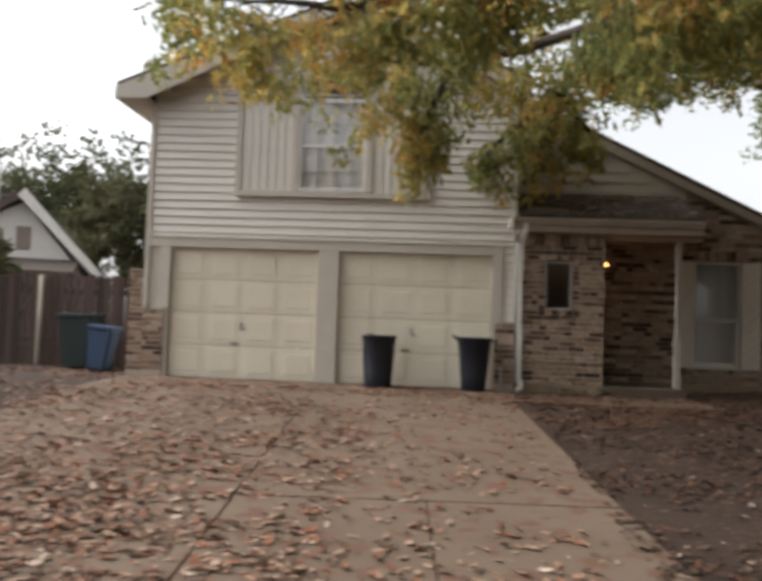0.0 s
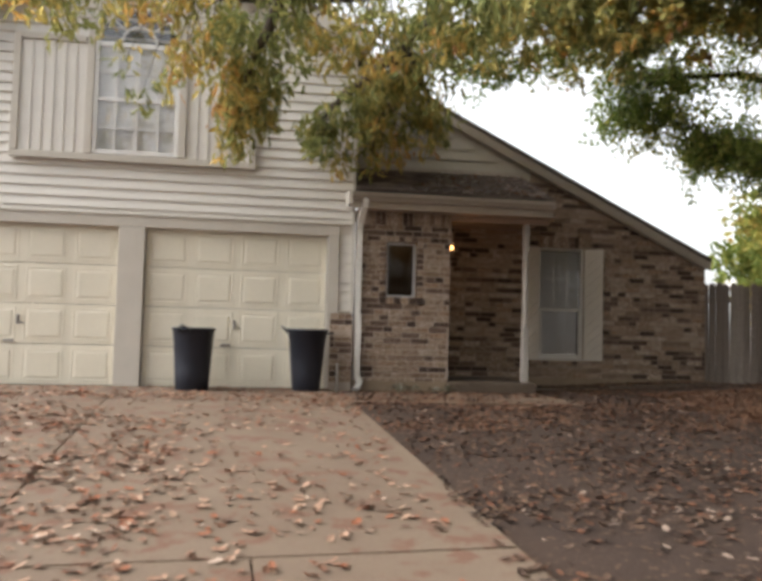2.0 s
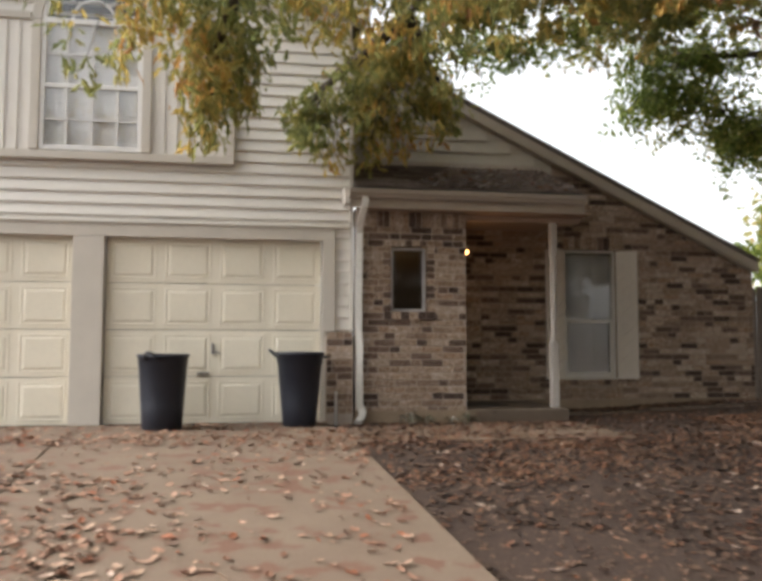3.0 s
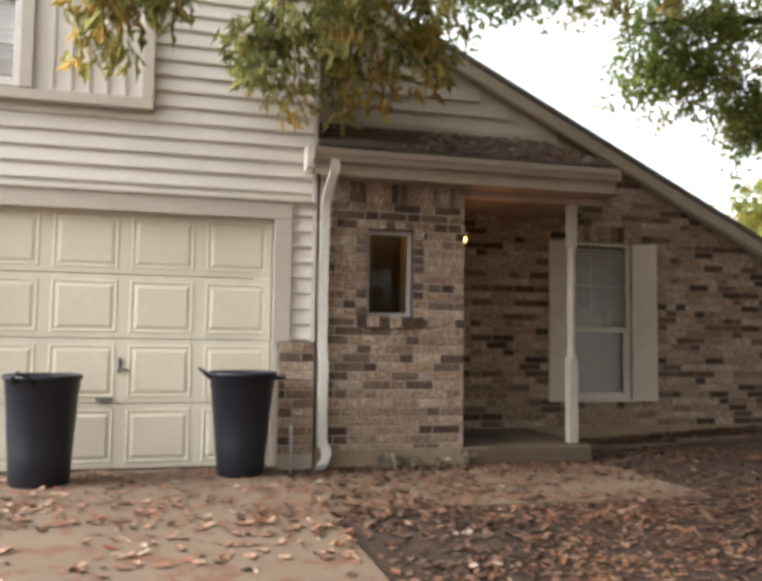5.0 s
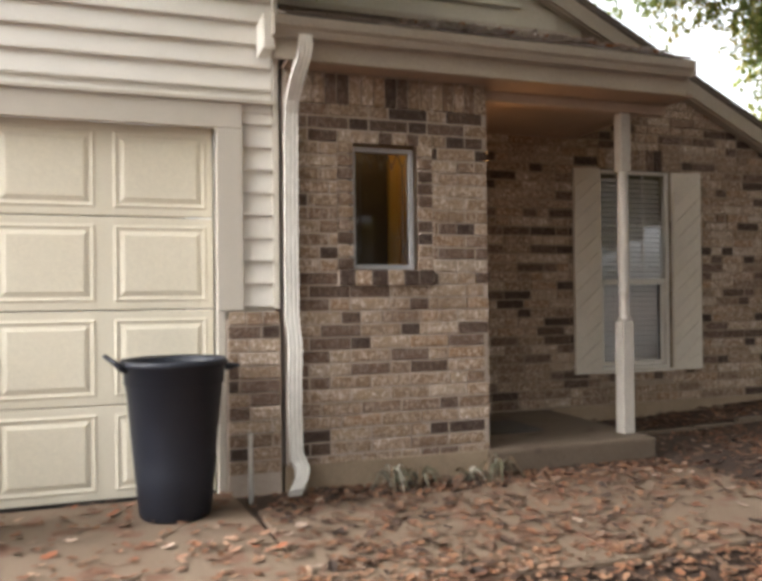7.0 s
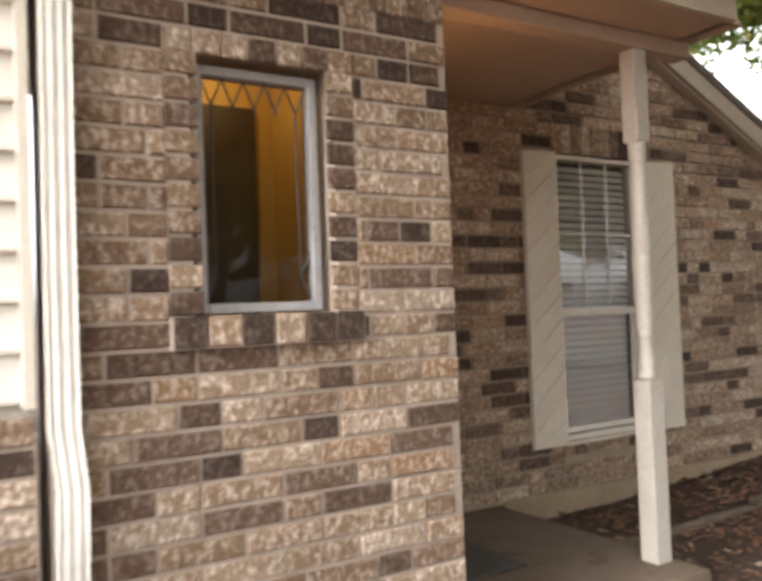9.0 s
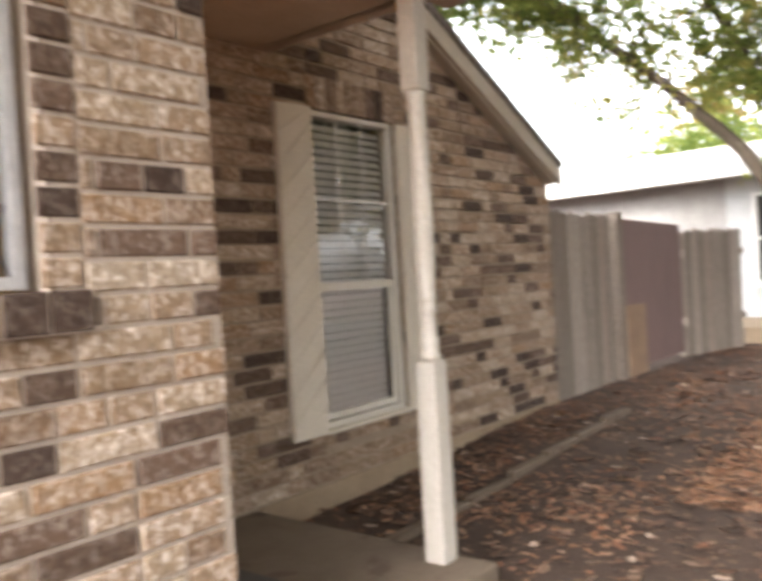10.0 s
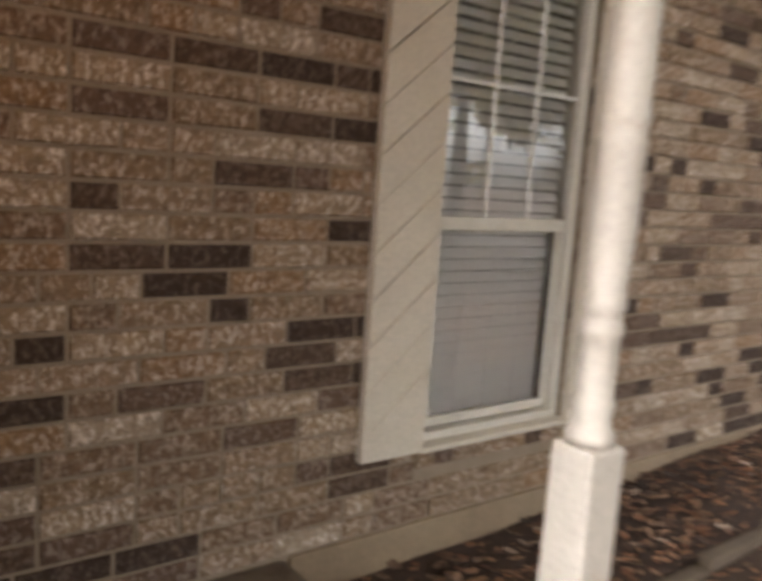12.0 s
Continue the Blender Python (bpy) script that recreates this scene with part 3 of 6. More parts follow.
prism(b, [(cx + 0.24 * c, WIN0[3] + 0.03 + 0.24 * s) for c, s in ring] + [(cx + 0.215 * c, WIN0[3] + 0.03 + 0.215 * s) for c, s in ring[::-1]], "y", -0.06, -0.042)
wpart("muntin", b, WHITE, w0)
b = B()
b.faces.new([b.verts.new(v) for v in [(WIN0[0] + 0.03, -0.045, WIN0[2] + 0.03), (WIN0[1] - 0.03, -0.045, WIN0[2] + 0.03)] + [(cx + (R0 - 0.03) * c, -0.045, WIN0[3] + (R0 - 0.03) * s) for c, s in ring]])
wpart("pane", b, PANE, w0).visible_shadow = False
for i in range(36):
    zz = WIN0[2] + 0.05 + i * 0.041
    wpart("blind_slat", box(B(), WIN0[0] + 0.05, WIN0[1] - 0.05, -0.028, -0.014, zz, zz + 0.036), BLIND, w0)
b = B()
b.faces.new([b.verts.new(v) for v in [(WIN0[0], 0.004, WIN0[2]), (WIN0[1], 0.004, WIN0[2])] + [(cx + R0 * c, 0.004, WIN0[3] + R0 * s) for c, s in ring]])
wpart("backing", b, DARK, w0)

# ---- roofs ----
b = B()
er = GAR_R + 0.16
prism(b, [(EAVE_L[0], EAVE_L[1]), (RIDGE_X, RIDGE_Z), (er, gable_z(er)), (er, gable_z(er) + 0.07), (RIDGE_X, RIDGE_Z + 0.08), (EAVE_L[0], EAVE_L[1] + 0.07)], "y", -0.36, 9.3)
structure("roof_garage", b, ROOFING, "dark brown asphalt roof over the garage wing", "roof")
b = B()
prism(b, [(EAVE_L[0] - 0.01, EAVE_L[1] - 0.19), (EAVE_L[0] + 0.5, EAVE_L[1] - 0.19), (RIDGE_X, RIDGE_Z - 0.19), (er, gable_z(er) - 0.19), (er, gable_z(er) - 0.005), (RIDGE_X, RIDGE_Z - 0.005), (EAVE_L[0] - 0.01, EAVE_L[1] - 0.005)], "y", -0.385, -0.35)
structure("rake_garage", b, TRIM, "taupe gable fascia of the garage wing", "trim")
b = box(B(), EAVE_L[0], GAR_L - 0.001, -0.348, 9.2, EAVE_L[1] - 0.17, EAVE_L[1] - 0.15)
box(b, EAVE_L[0] - 0.03, EAVE_L[0], -0.35, 9.2, EAVE_L[1] - 0.19, EAVE_L[1] - 0.01)
structure("eave_garage", b, FASCIA, "boxed taupe eave along the garage side", "trim")
b = B()
prism(b, [(GAR_L + 0.1, gable_z(GAR_L + 0.1) - 0.12), (RIDGE_X, RIDGE_Z - 0.12), (er, gable_z(er) - 0.12), (er, gable_z(er) - 0.1), (RIDGE_X, RIDGE_Z - 0.1), (GAR_L + 0.1, gable_z(GAR_L + 0.1) - 0.1)], "y", -0.349, 0.03)
structure("soffit_garage", b, TRIM, "taupe soffit under the garage gable", "trim")
MR = (-0.6, rake_z(-0.6))
b = B()
prism(b, [RAKE_TIP, MR, (MR[0] - 5, MR[1] - 2.5), (MR[0] - 5, MR[1] - 2.42), (MR[0], MR[1] + 0.08), (RAKE_TIP[0] + 0.03, RAKE_TIP[1] + 0.05)], "y", WING_Y - 0.135, 9.4)
structure("roof_main", b, ROOFING, "dark brown asphalt roof of the low wing", "roof")
b = B()
prism(b, [(RAKE_TIP[0], RAKE_TIP[1] - 0.14), (RAKE_TIP[0], RAKE_TIP[1] - 0.006), (MR[0], MR[1] - 0.006), (MR[0], MR[1] - 0.16)], "y", WING_Y - 0.125, WING_Y - 0.09)
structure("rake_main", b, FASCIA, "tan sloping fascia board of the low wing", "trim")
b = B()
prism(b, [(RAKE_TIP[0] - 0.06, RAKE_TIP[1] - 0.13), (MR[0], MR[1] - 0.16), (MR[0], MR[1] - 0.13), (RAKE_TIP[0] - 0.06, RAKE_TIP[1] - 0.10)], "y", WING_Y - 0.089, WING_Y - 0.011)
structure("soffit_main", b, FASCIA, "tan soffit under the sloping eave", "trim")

# porch shed roof
SH_Y0, SH_Z0, SH_Y1, SH_Z1, SH_X0, SH_X1 = -0.22, 2.735, WING_Y - 0.01, 3.36, GAR_R - 0.02, 3.16
CEIL = 2.475
b = B()
prism(b, [(SH_Y0, SH_Z0 - 0.03), (SH_Y1, SH_Z1 - 0.03), (SH_Y1, SH_Z1 - 0.10), (SH_Y0, SH_Z0 - 0.10)], "x", SH_X0 + 0.03, SH_X1)
roof_porch = structure("roof_porch", b, ROOFING, "shed porch roof of curled dark shingles littered with pale leaves", "roof")
nrow, ncol = 18, 10
for r in range(nrow):
    f0, f1 = r / nrow, (r + 1.25) / nrow
    ya, yb = SH_Y0 - 0.03 + (SH_Y1 - SH_Y0) * f0, min(SH_Y1, SH_Y0 - 0.03 + (SH_Y1 - SH_Y0) * f1)
    za, zb = SH_Z0 - 0.012 + (SH_Z1 - SH_Z0) * f0, SH_Z0 - 0.024 + (SH_Z1 - SH_Z0) * min(1.0, f1)
    wcol = (SH_X1 + 0.03 - SH_X0 - 0.04) / ncol
    for c in range(-1, ncol):
        x0 = SH_X0 + 0.04 + (c + (0.5 if r % 2 else 0.0)) * wcol
        x1 = min(x0 + wcol - 0.008, SH_X1 + 0.03)
        x0 = max(x0, SH_X0 + 0.04)
        if x1 - x0 < 0.03:
            continue
        lift = random.uniform(0, 0.006)
        b = B()
        lo = [b.verts.new(v) for v in ((x0, ya, za - 0.004), (x1, ya, za - 0.004), (x1, yb, zb - 0.004), (x0, yb, zb - 0.004))]
        hi = [b.verts.new(v) for v in ((x0, ya, za + 0.006 + lift), (x1, ya, za + 0.006 + random.uniform(0, 0.006)), (x1, yb, zb + 0.002), (x0, yb, zb + 0.002))]
        b.faces.new(hi), b.faces.new(lo[::-1])
        for i in range(4):
            b.faces.new((lo[i], lo[(i + 1) % 4], hi[(i + 1) % 4], hi[i]))
        part("shingle", b, SHINGLE, roof_porch)
b = B()
prism(b, [(SH_Y0, CEIL), (SH_Y0, SH_Z0 - 0.06), (SH_Y0 + 0.03, SH_Z0 - 0.06), (SH_Y0 + 0.03, CEIL)], "x", SH_X0 - 0.02, SH_X1)
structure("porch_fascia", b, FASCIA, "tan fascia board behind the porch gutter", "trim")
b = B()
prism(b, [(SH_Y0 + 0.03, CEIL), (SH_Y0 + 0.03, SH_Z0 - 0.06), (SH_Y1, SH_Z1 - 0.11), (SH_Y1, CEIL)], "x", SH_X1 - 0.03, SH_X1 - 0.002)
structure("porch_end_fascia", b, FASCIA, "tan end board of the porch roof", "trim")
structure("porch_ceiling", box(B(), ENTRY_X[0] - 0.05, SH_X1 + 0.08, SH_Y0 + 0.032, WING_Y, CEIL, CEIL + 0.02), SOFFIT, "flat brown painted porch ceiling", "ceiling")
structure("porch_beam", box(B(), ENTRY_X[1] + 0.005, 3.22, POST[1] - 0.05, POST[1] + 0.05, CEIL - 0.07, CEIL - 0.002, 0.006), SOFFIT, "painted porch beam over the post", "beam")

gutter = thing("gutter", (SH_X0, SH_Y0 - 0.05, 2.6), "tan metal eaves gutter with white downspout elbow", "gutter")
prof = [(0.0, 0.0), (-0.07, 0.0), (-0.085, 0.035), (-0.105, 0.05), (-0.115, 0.10), (-0.105, 0.10), (-0.098, 0.055), (-0.075, 0.04), (-0.064, 0.008), (0.0, 0.008)]
b = B()
prism(b, [(SH_Y0 - 0.004 + y, SH_Z0 - 0.155 + z) for y, z in prof], "x", SH_X0 - 0.04, SH_X1 - 0.02)
wpart("trough", b, GUTTER, gutter)
for xx in (SH_X0 - 0.042, SH_X1 - 0.02):
    wpart("end_cap", box(B(), xx, xx + 0.004, SH_Y0 - 0.118, SH_Y0 - 0.004, SH_Z0 - 0.155, SH_Z0 - 0.05), GUTTER, gutter)
wpart("corner_block", box(B(), SH_X0 - 0.09, SH_X0 - 0.02, SH_Y0 - 0.02, -0.022, SH_Z0 - 0.22, SH_Z0 - 0.02, 0.01), SIDING, gutter, "cream painted eave return")


def ribbed(bm, path, w, d, x_across):
    """A corrugated rectangular pipe swept through (x, y, z) points."""
    rings = []
    for i, p in enumerate(path):
        p = Vector(p)
        t = (Vector(path[min(i + 1, len(path) - 1)]) - Vector(path[max(i - 1, 0)])).normalized()
        side = Vector((1, 0, 0))
        up = side.cross(t).normalized()
        out = []
        for a, bb in [(-1, -1), (-0.7, -0.85), (-0.35, -1), (0, -0.85), (0.35, -1), (0.7, -0.85), (1, -1), (1, -0.3), (1, 0.3), (1, 1), (0, 1), (-1, 1), (-1, 0.3), (-1, -0.3)]:
            out.append(bm.verts.new(p + side * (a * w / 2) + up * (bb * d / 2)))
        rings.append(out)
    for p, q in zip(rings, rings[1:]):
        for k in range(14):
            bm.faces.new((p[k], p[(k + 1) % 14], q[(k + 1) % 14], q[k]))
    bm.faces.new(rings[0]), bm.faces.new(rings[-1][::-1])
    bmesh.ops.recalc_face_normals(bm, faces=bm.faces)
    return bm


DX = 0.425
spout = thing("downspout", (DX, 0.05, 0), "white ribbed metal downspout with bent elbows and dents", "downspout")
wpart("elbow", ribbed(B(), [(DX + 0.04, SH_Y0 - 0.06, SH_Z0 - 0.14), (DX + 0.042, SH_Y0 - 0.058, SH_Z0 - 0.20), (DX + 0.037, SH_Y0 - 0.045, SH_Z0 - 0.25), (DX + 0.024, SH_Y0 - 0.015, SH_Z0 - 0.30), (DX + 0.010, SH_Y0 + 0.02, SH_Z0 - 0.36), (DX, -0.11, SH_Z0 - 0.46), (DX, -0.08, SH_Z0 - 0.54), (DX, -0.072, SH_Z0 - 0.64)], 0.074, 0.050, True), SPOUT, spout)
wpart("pipe", ribbed(B(), [(DX, -0.072, SH_Z0 - 0.62), (DX - 0.004, -0.07, 1.5), (DX - 0.004, -0.074, 1.0), (DX + 0.012, -0.082, 0.84), (DX + 0.006, -0.078, 0.5), (DX + 0.015, -0.078, 0.16)], 0.074, 0.050, True), SPOUT, spout)
wpart("shoe", ribbed(B(), [(DX + 0.015, -0.078, 0.20), (DX + 0.03, -0.082, 0.155), (DX + 0.042, -0.10, 0.115), (DX + 0.036, -0.13, 0.08), (DX + 0.012, -0.17, 0.045), (DX - 0.025, -0.22, 0.01)], 0.080, 0.056, True), SPOUT, spout)
pipe = thing("vent_pipe", (0.21, -0.02, 0), "thin white plastic pipe standing beside the wall", "pipe")
wpart("tube", lathe(B(), [(0.0135, -0.05), (0.0135, 0.33), (0.0155, 0.335), (0.0155, 0.36)], (0.150, -0.20, 0), 14), PVC, pipe, smooth=True)

# ---- entry block and wing walls (brick backing) ----
structure("foundation", box(box(B(), ENTRY_X[0] - 0.06, ENTRY_X[1] + 0.012, ENTRY_Y - 0.015, 0.6, -0.2, 0.125, 0.008), 3.0, WING_R + 0.01, WING_Y - 0.018, 2.5, -0.3, 0.13, 0.008), FOUNDATION, "bare concrete footing under the brick", "foundation")
hx0, hx1, hz0, hz1 = WIN1
b = box(B(), ENTRY_X[0] - 0.05, hx0 - 0.03, ENTRY_Y, ENTRY_Y + 0.2, 0.125, CEIL)
box(b, hx1 + 0.03, ENTRY_X[1], ENTRY_Y, ENTRY_Y + 0.2, 0.125, CEIL)
box(b, hx0 - 0.03, hx1 + 0.03, ENTRY_Y, ENTRY_Y + 0.2, 0.125, hz0 - 0.03), box(b, hx0 - 0.03, hx1 + 0.03, ENTRY_Y, ENTRY_Y + 0.2, hz1 + 0.03, CEIL)
wall_entry = structure("wall_entry", b, MORTAR, "tumbled tan and brown brick entry wall", "wall")
wall_entry_side = structure("wall_entry_side", box(B(), ENTRY_X[1] - 0.2, ENTRY_X[1], ENTRY_Y + 0.2, WING_Y, -0.05, CEIL), MORTAR, "brick side wall of the entry", "wall")
b = B()
wx0, wx1, wz0, wz1 = WIN2
box(b, ENTRY_X[1], wx0 - 0.02, WING_Y, WING_Y + 0.2, -0.1, CEIL), box(b, wx0 - 0.02, wx1 + 0.02, WING_Y, WING_Y + 0.2, -0.1, wz0 - 0.02)
prism(b, [(wx0 - 0.02, wz1 + 0.02), (wx1 + 0.02, wz1 + 0.02), (wx1 + 0.02, rake_z(wx1 + 0.02) - 0.12), (wx0 - 0.02, rake_z(wx0 - 0.02) - 0.12)], "y", WING_Y, WING_Y + 0.2)
prism(b, [(wx1 + 0.02, -0.1), (WING_R, -0.1), (WING_R, rake_z(WING_R) - 0.12), (wx1 + 0.02, rake_z(wx1 + 0.02) - 0.12)], "y", WING_Y, WING_Y + 0.2)
prism(b, [(ENTRY_X[1], CEIL + 0.001), (wx0 - 0.02, CEIL + 0.001), (wx0 - 0.02, rake_z(wx0) - 0.12), (ENTRY_X[1], rake_z(ENTRY_X[1]) - 0.12)], "y", WING_Y, WING_Y + 0.2)
wall_wing = structure("wall_wing", b, WING_MORTAR, "tumbled tan, brown and charcoal brick wall of the low wing", "wall")
structure("wall_wing_side", box(B(), WING_R - 0.2, WING_R, WING_Y + 0.2, 9.0, -0.1, 2.0), BRICK, "brick side wall of the low wing", "wall")
b = B()
prism(b, [(GAR_R, 3.2), (3.35, 3.2), (3.35, rake_z(3.35) - 0.12), (GAR_R, rake_z(GAR_R) - 0.12)], "y", WING_Y - 0.004, WING_Y - 0.002)
gable = structure("gable_wall", b, GABLE_SHADE, "lap siding in the gable above the porch roof, coloured tan for its shadow", "wall")
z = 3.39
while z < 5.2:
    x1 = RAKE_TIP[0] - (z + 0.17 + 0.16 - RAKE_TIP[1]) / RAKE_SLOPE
    siding_run(gable, GAR_R, min(x1, 3.2), z, WING_Y - 0.004, GABLE_SHADE, h=0.17)
    z += 0.17
structure("roof_flashing", box(B(), GAR_R, 3.2, WING_Y - 0.05, WING_Y - 0.006, 3.31, 3.40), FASCIA, "dark flashing between porch roof and gable", "trim")

# ---- small leaded window ----
w1 = thing("window_2", ((hx0 + hx1) / 2, ENTRY_Y + 0.09, hz0), "small aluminium window with leaded border, amber hall light behind", "window", kind="structure")
b = B()
fy0, fy1 = ENTRY_Y + 0.055, ENTRY_Y + 0.11
for x0, x1, z0, z1 in ((hx0, hx0 + 0.03, hz0, hz1), (hx1 - 0.03, hx1, hz0, hz1), (hx0 + 0.03, hx1 - 0.03, hz0, hz0 + 0.03), (hx0 + 0.03, hx1 - 0.03, hz1 - 0.03, hz1)):
    box(b, x0, x1, fy0, fy1, z0, z1, 0.004)
wpart("window_frame", b, ALU, w1)
b = B()
b.faces.new([b.verts.new(v) for v in ((hx0 + 0.02, fy0 + 0.03, hz0 + 0.02), (hx1 - 0.02, fy0 + 0.03, hz0 + 0.02), (hx1 - 0.02, fy0 + 0.03, hz1 - 0.02), (hx0 + 0.02, fy0 + 0.03, hz1 - 0.02))])
wpart("pane", b, LEADED, w1).visible_shadow = False


def came(a, c):
    wpart("came", tube(B(), [(a[0], fy0 + 0.026, a[1]), (c[0], fy0 + 0.026, c[1])], [0.0035, 0.0035], 6), LEAD, w1)


ix0, ix1, iz0, iz1 = hx0 + 0.03, hx1 - 0.03, hz0 + 0.03, hz1 - 0.03
n = 5
sw = (ix1 - ix0) / n
for i in range(n):
    came((ix0 + i * sw, iz1), (ix0 + (i + 0.5) * sw, iz1 - 0.085))
    came((ix0 + (i + 0.5) * sw, iz1 - 0.085), (ix0 + (i + 1) * sw, iz1))
    came((ix0 + (i + 0.5) * sw, iz1 - 0.085), (ix0 + (i + 0.5) * sw, iz1 - 0.10))
came((ix1 - sw * 0.5, iz1 - 0.085), (ix1 - sw * 0.5, iz0 + 0.08))
came((ix0 + sw * 0.5, iz1 - 0.085), (ix0 + sw * 0.5, iz0 + 0.08))
for s in (0, 1):
    xa, xb = (ix1 - sw * 0.5, ix1) if s else (ix0 + sw * 0.5, ix0)
    came((xa, iz0 + 0.08), (xb, iz0 + 0.16))
    came((xa, iz0 + 0.08), (xb, iz0))
# the hall behind it
b = box(B(), 0.55, 1.50, 1.0, 1.04, 0.1, 2.42)
box(b, 0.52, 0.55, ENTRY_Y + 0.21, 1.04, 0.1, 2.42), box(b, 1.50, 1.53, ENTRY_Y + 0.21, 1.04, 0.1, 2.42)
box(b, 0.52, 1.53, ENTRY_Y + 0.21, 1.04, 2.42, 2.44), box(b, 0.52, 1.53, ENTRY_Y + 0.21, 1.04, 0.08, 0.1)
structure("hall_walls", b, AMBER, "amber varnished hall walls seen through the small window", "wall")
hall_door = thing("hall_door", (1.0, 0.98, 0.1), "dark wooden panel door inside the hall", "door")
wpart("leaf", box(B(), 0.60, 1.40, 0.965, 0.998, 0.1, 2.20, 0.006), DOOR_WOOD, hall_door)
for z0, z1 in ((0.28, 1.05), (1.20, 2.05)):
    for x0, x1 in ((0.70, 0.96), (1.04, 1.30)):
        wpart("door_panel", box(B(), x0, x1, 0.957, 0.9655, z0, z1, 0.004), DOOR_WOOD, hall_door)
hall_lamp = new("hall_lamp", bpy.data.lights.new("hall_lamp", "POINT"))
hall_lamp.data.energy, hall_lamp.data.color, hall_lamp.data.shadow_soft_size = 1.1, (1.0, 0.76, 0.38), 0.08
hall_lamp.location = (1.15, 0.70, 2.3)

# ---- wing window with blinds and shutters ----
w2 = thing("window_3", ((wx0 + wx1) / 2, WING_Y, wz0), "white double-hung window with half-open blinds", "window", kind="structure")
b = B()
fy0, fy1 = WING_Y + 0.005, WING_Y + 0.10
for x0, x1, z0, z1 in ((wx0, wx0 + 0.03, wz0, wz1), (wx1 - 0.03, wx1, wz0, wz1), (wx0 + 0.03, wx1 - 0.03, wz0, wz0 + 0.03), (wx0 + 0.03, wx1 - 0.03, wz1 - 0.03, wz1)):
    box(b, x0, x1, fy0, fy1, z0, z1, 0.004)
wpart("window_frame", b, FRAME_PAINT, w2)
RZ = 1.225
wpart("meeting_rail", box(B(), wx0 + 0.045, wx1 - 0.045, fy0 + 0.012, fy0 + 0.05, RZ - 0.025, RZ + 0.025, 0.004), FRAME_PAINT, w2)
b = box(B(), wx0 + 0.045, wx0 + 0.07, fy0 + 0.03, fy0 + 0.06, wz0 + 0.04, RZ - 0.027, 0.003)
box(b, wx1 - 0.07, wx1 - 0.045, fy0 + 0.03, fy0 + 0.06, wz0 + 0.04, RZ - 0.027, 0.003), box(b, wx0 + 0.07, wx1 - 0.07, fy0 + 0.03, fy0 + 0.06, wz0 + 0.04, wz0 + 0.075, 0.003)
wpart("sash", b, FRAME_PAINT, w2)
# dark strip put in for the shadow along the right stile
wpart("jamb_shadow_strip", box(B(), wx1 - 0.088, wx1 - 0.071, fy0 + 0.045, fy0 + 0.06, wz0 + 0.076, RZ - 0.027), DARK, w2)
for z0, z1, yy in ((RZ + 0.02, wz1 - 0.03, 0.03), (wz0 + 0.06, RZ - 0.02, 0.045)):
    b = B()
    b.faces.new([b.verts.new(v) for v in ((wx0 + 0.04, fy0 + yy, z0), (wx1 - 0.04, fy0 + yy, z0), (wx1 - 0.04, fy0 + yy, z1), (wx0 + 0.04, fy0 + yy, z1))])
    wpart("pane", b, PANE, w2).visible_shadow = False
for k in (1, 2):
    xx = wx0 + 0.045 + (wx1 - wx0 - 0.09) * k / 3
    wpart("muntin", box(B(), xx - 0.006, xx + 0.006, fy0 + 0.02, fy0 + 0.028, RZ + 0.027, wz1 - 0.031), WHITE, w2)
zm = (RZ + wz1) / 2
wpart("muntin", box(B(), wx0 + 0.046, wx1 - 0.046, fy0 + 0.021, fy0 + 0.027, zm - 0.006, zm + 0.006), WHITE, w2)
wpart("window_sill", box(B(), wx0 - 0.02, wx1 + 0.02, WING_Y - 0.05, WING_Y + 0.02, wz0 - 0.022, wz0 - 0.002, 0.004), SHUTTER_PAINT, w2)
blinds = thing("window_blinds", ((wx0 + wx1) / 2, WING_Y + 0.13, wz0), "white slatted blinds, slats half open above and closed below", "blinds")
zz = wz0 + 0.05
while zz < wz1 - 0.06:
    deep, tilt = (0.018, 0.0170) if zz > RZ + 0.03 else (0.016, 0.0182)
    b = B()
    prism(b, [(WING_Y + 0.076 - deep / 2, zz - tilt), (WING_Y + 0.076 + deep / 2, zz + tilt), (WING_Y + 0.076 + deep / 2, zz + tilt + 0.003), (WING_Y + 0.076 - deep / 2, zz - tilt + 0.003)], "x", wx0 + 0.05, wx1 - 0.05)
    wpart("slat", b, BLIND, blinds)
    zz += 0.045
for xx in (wx0 + 0.22, (wx0 + wx1) / 2, wx1 - 0.22):
    wpart("ladder_tape", box(B(), xx - 0.003, xx + 0.003, WING_Y + 0.063, WING_Y + 0.066, wz0 + 0.04, wz1 - 0.04), BLIND, blinds)
b = box(B(), 2.9, 4.7, 3.0, 3.1, 0.0, 2.5)
box(b, 2.8, 2.9, WING_Y + 0.2, 3.1, 0.0, 2.5), box(b, 4.7, 4.8, WING_Y + 0.2, 3.1, 0.0, 2.5), box(b, 2.8, 4.8, WING_Y + 0.2, 3.1, 2.5, 2.6), box(b, 2.8, 4.8, WING_Y + 0.2, 3.1, -0.05, 0.0)
structure("wing_room", b, ROOM_WALL, "dim room behind the blinds", "wall")


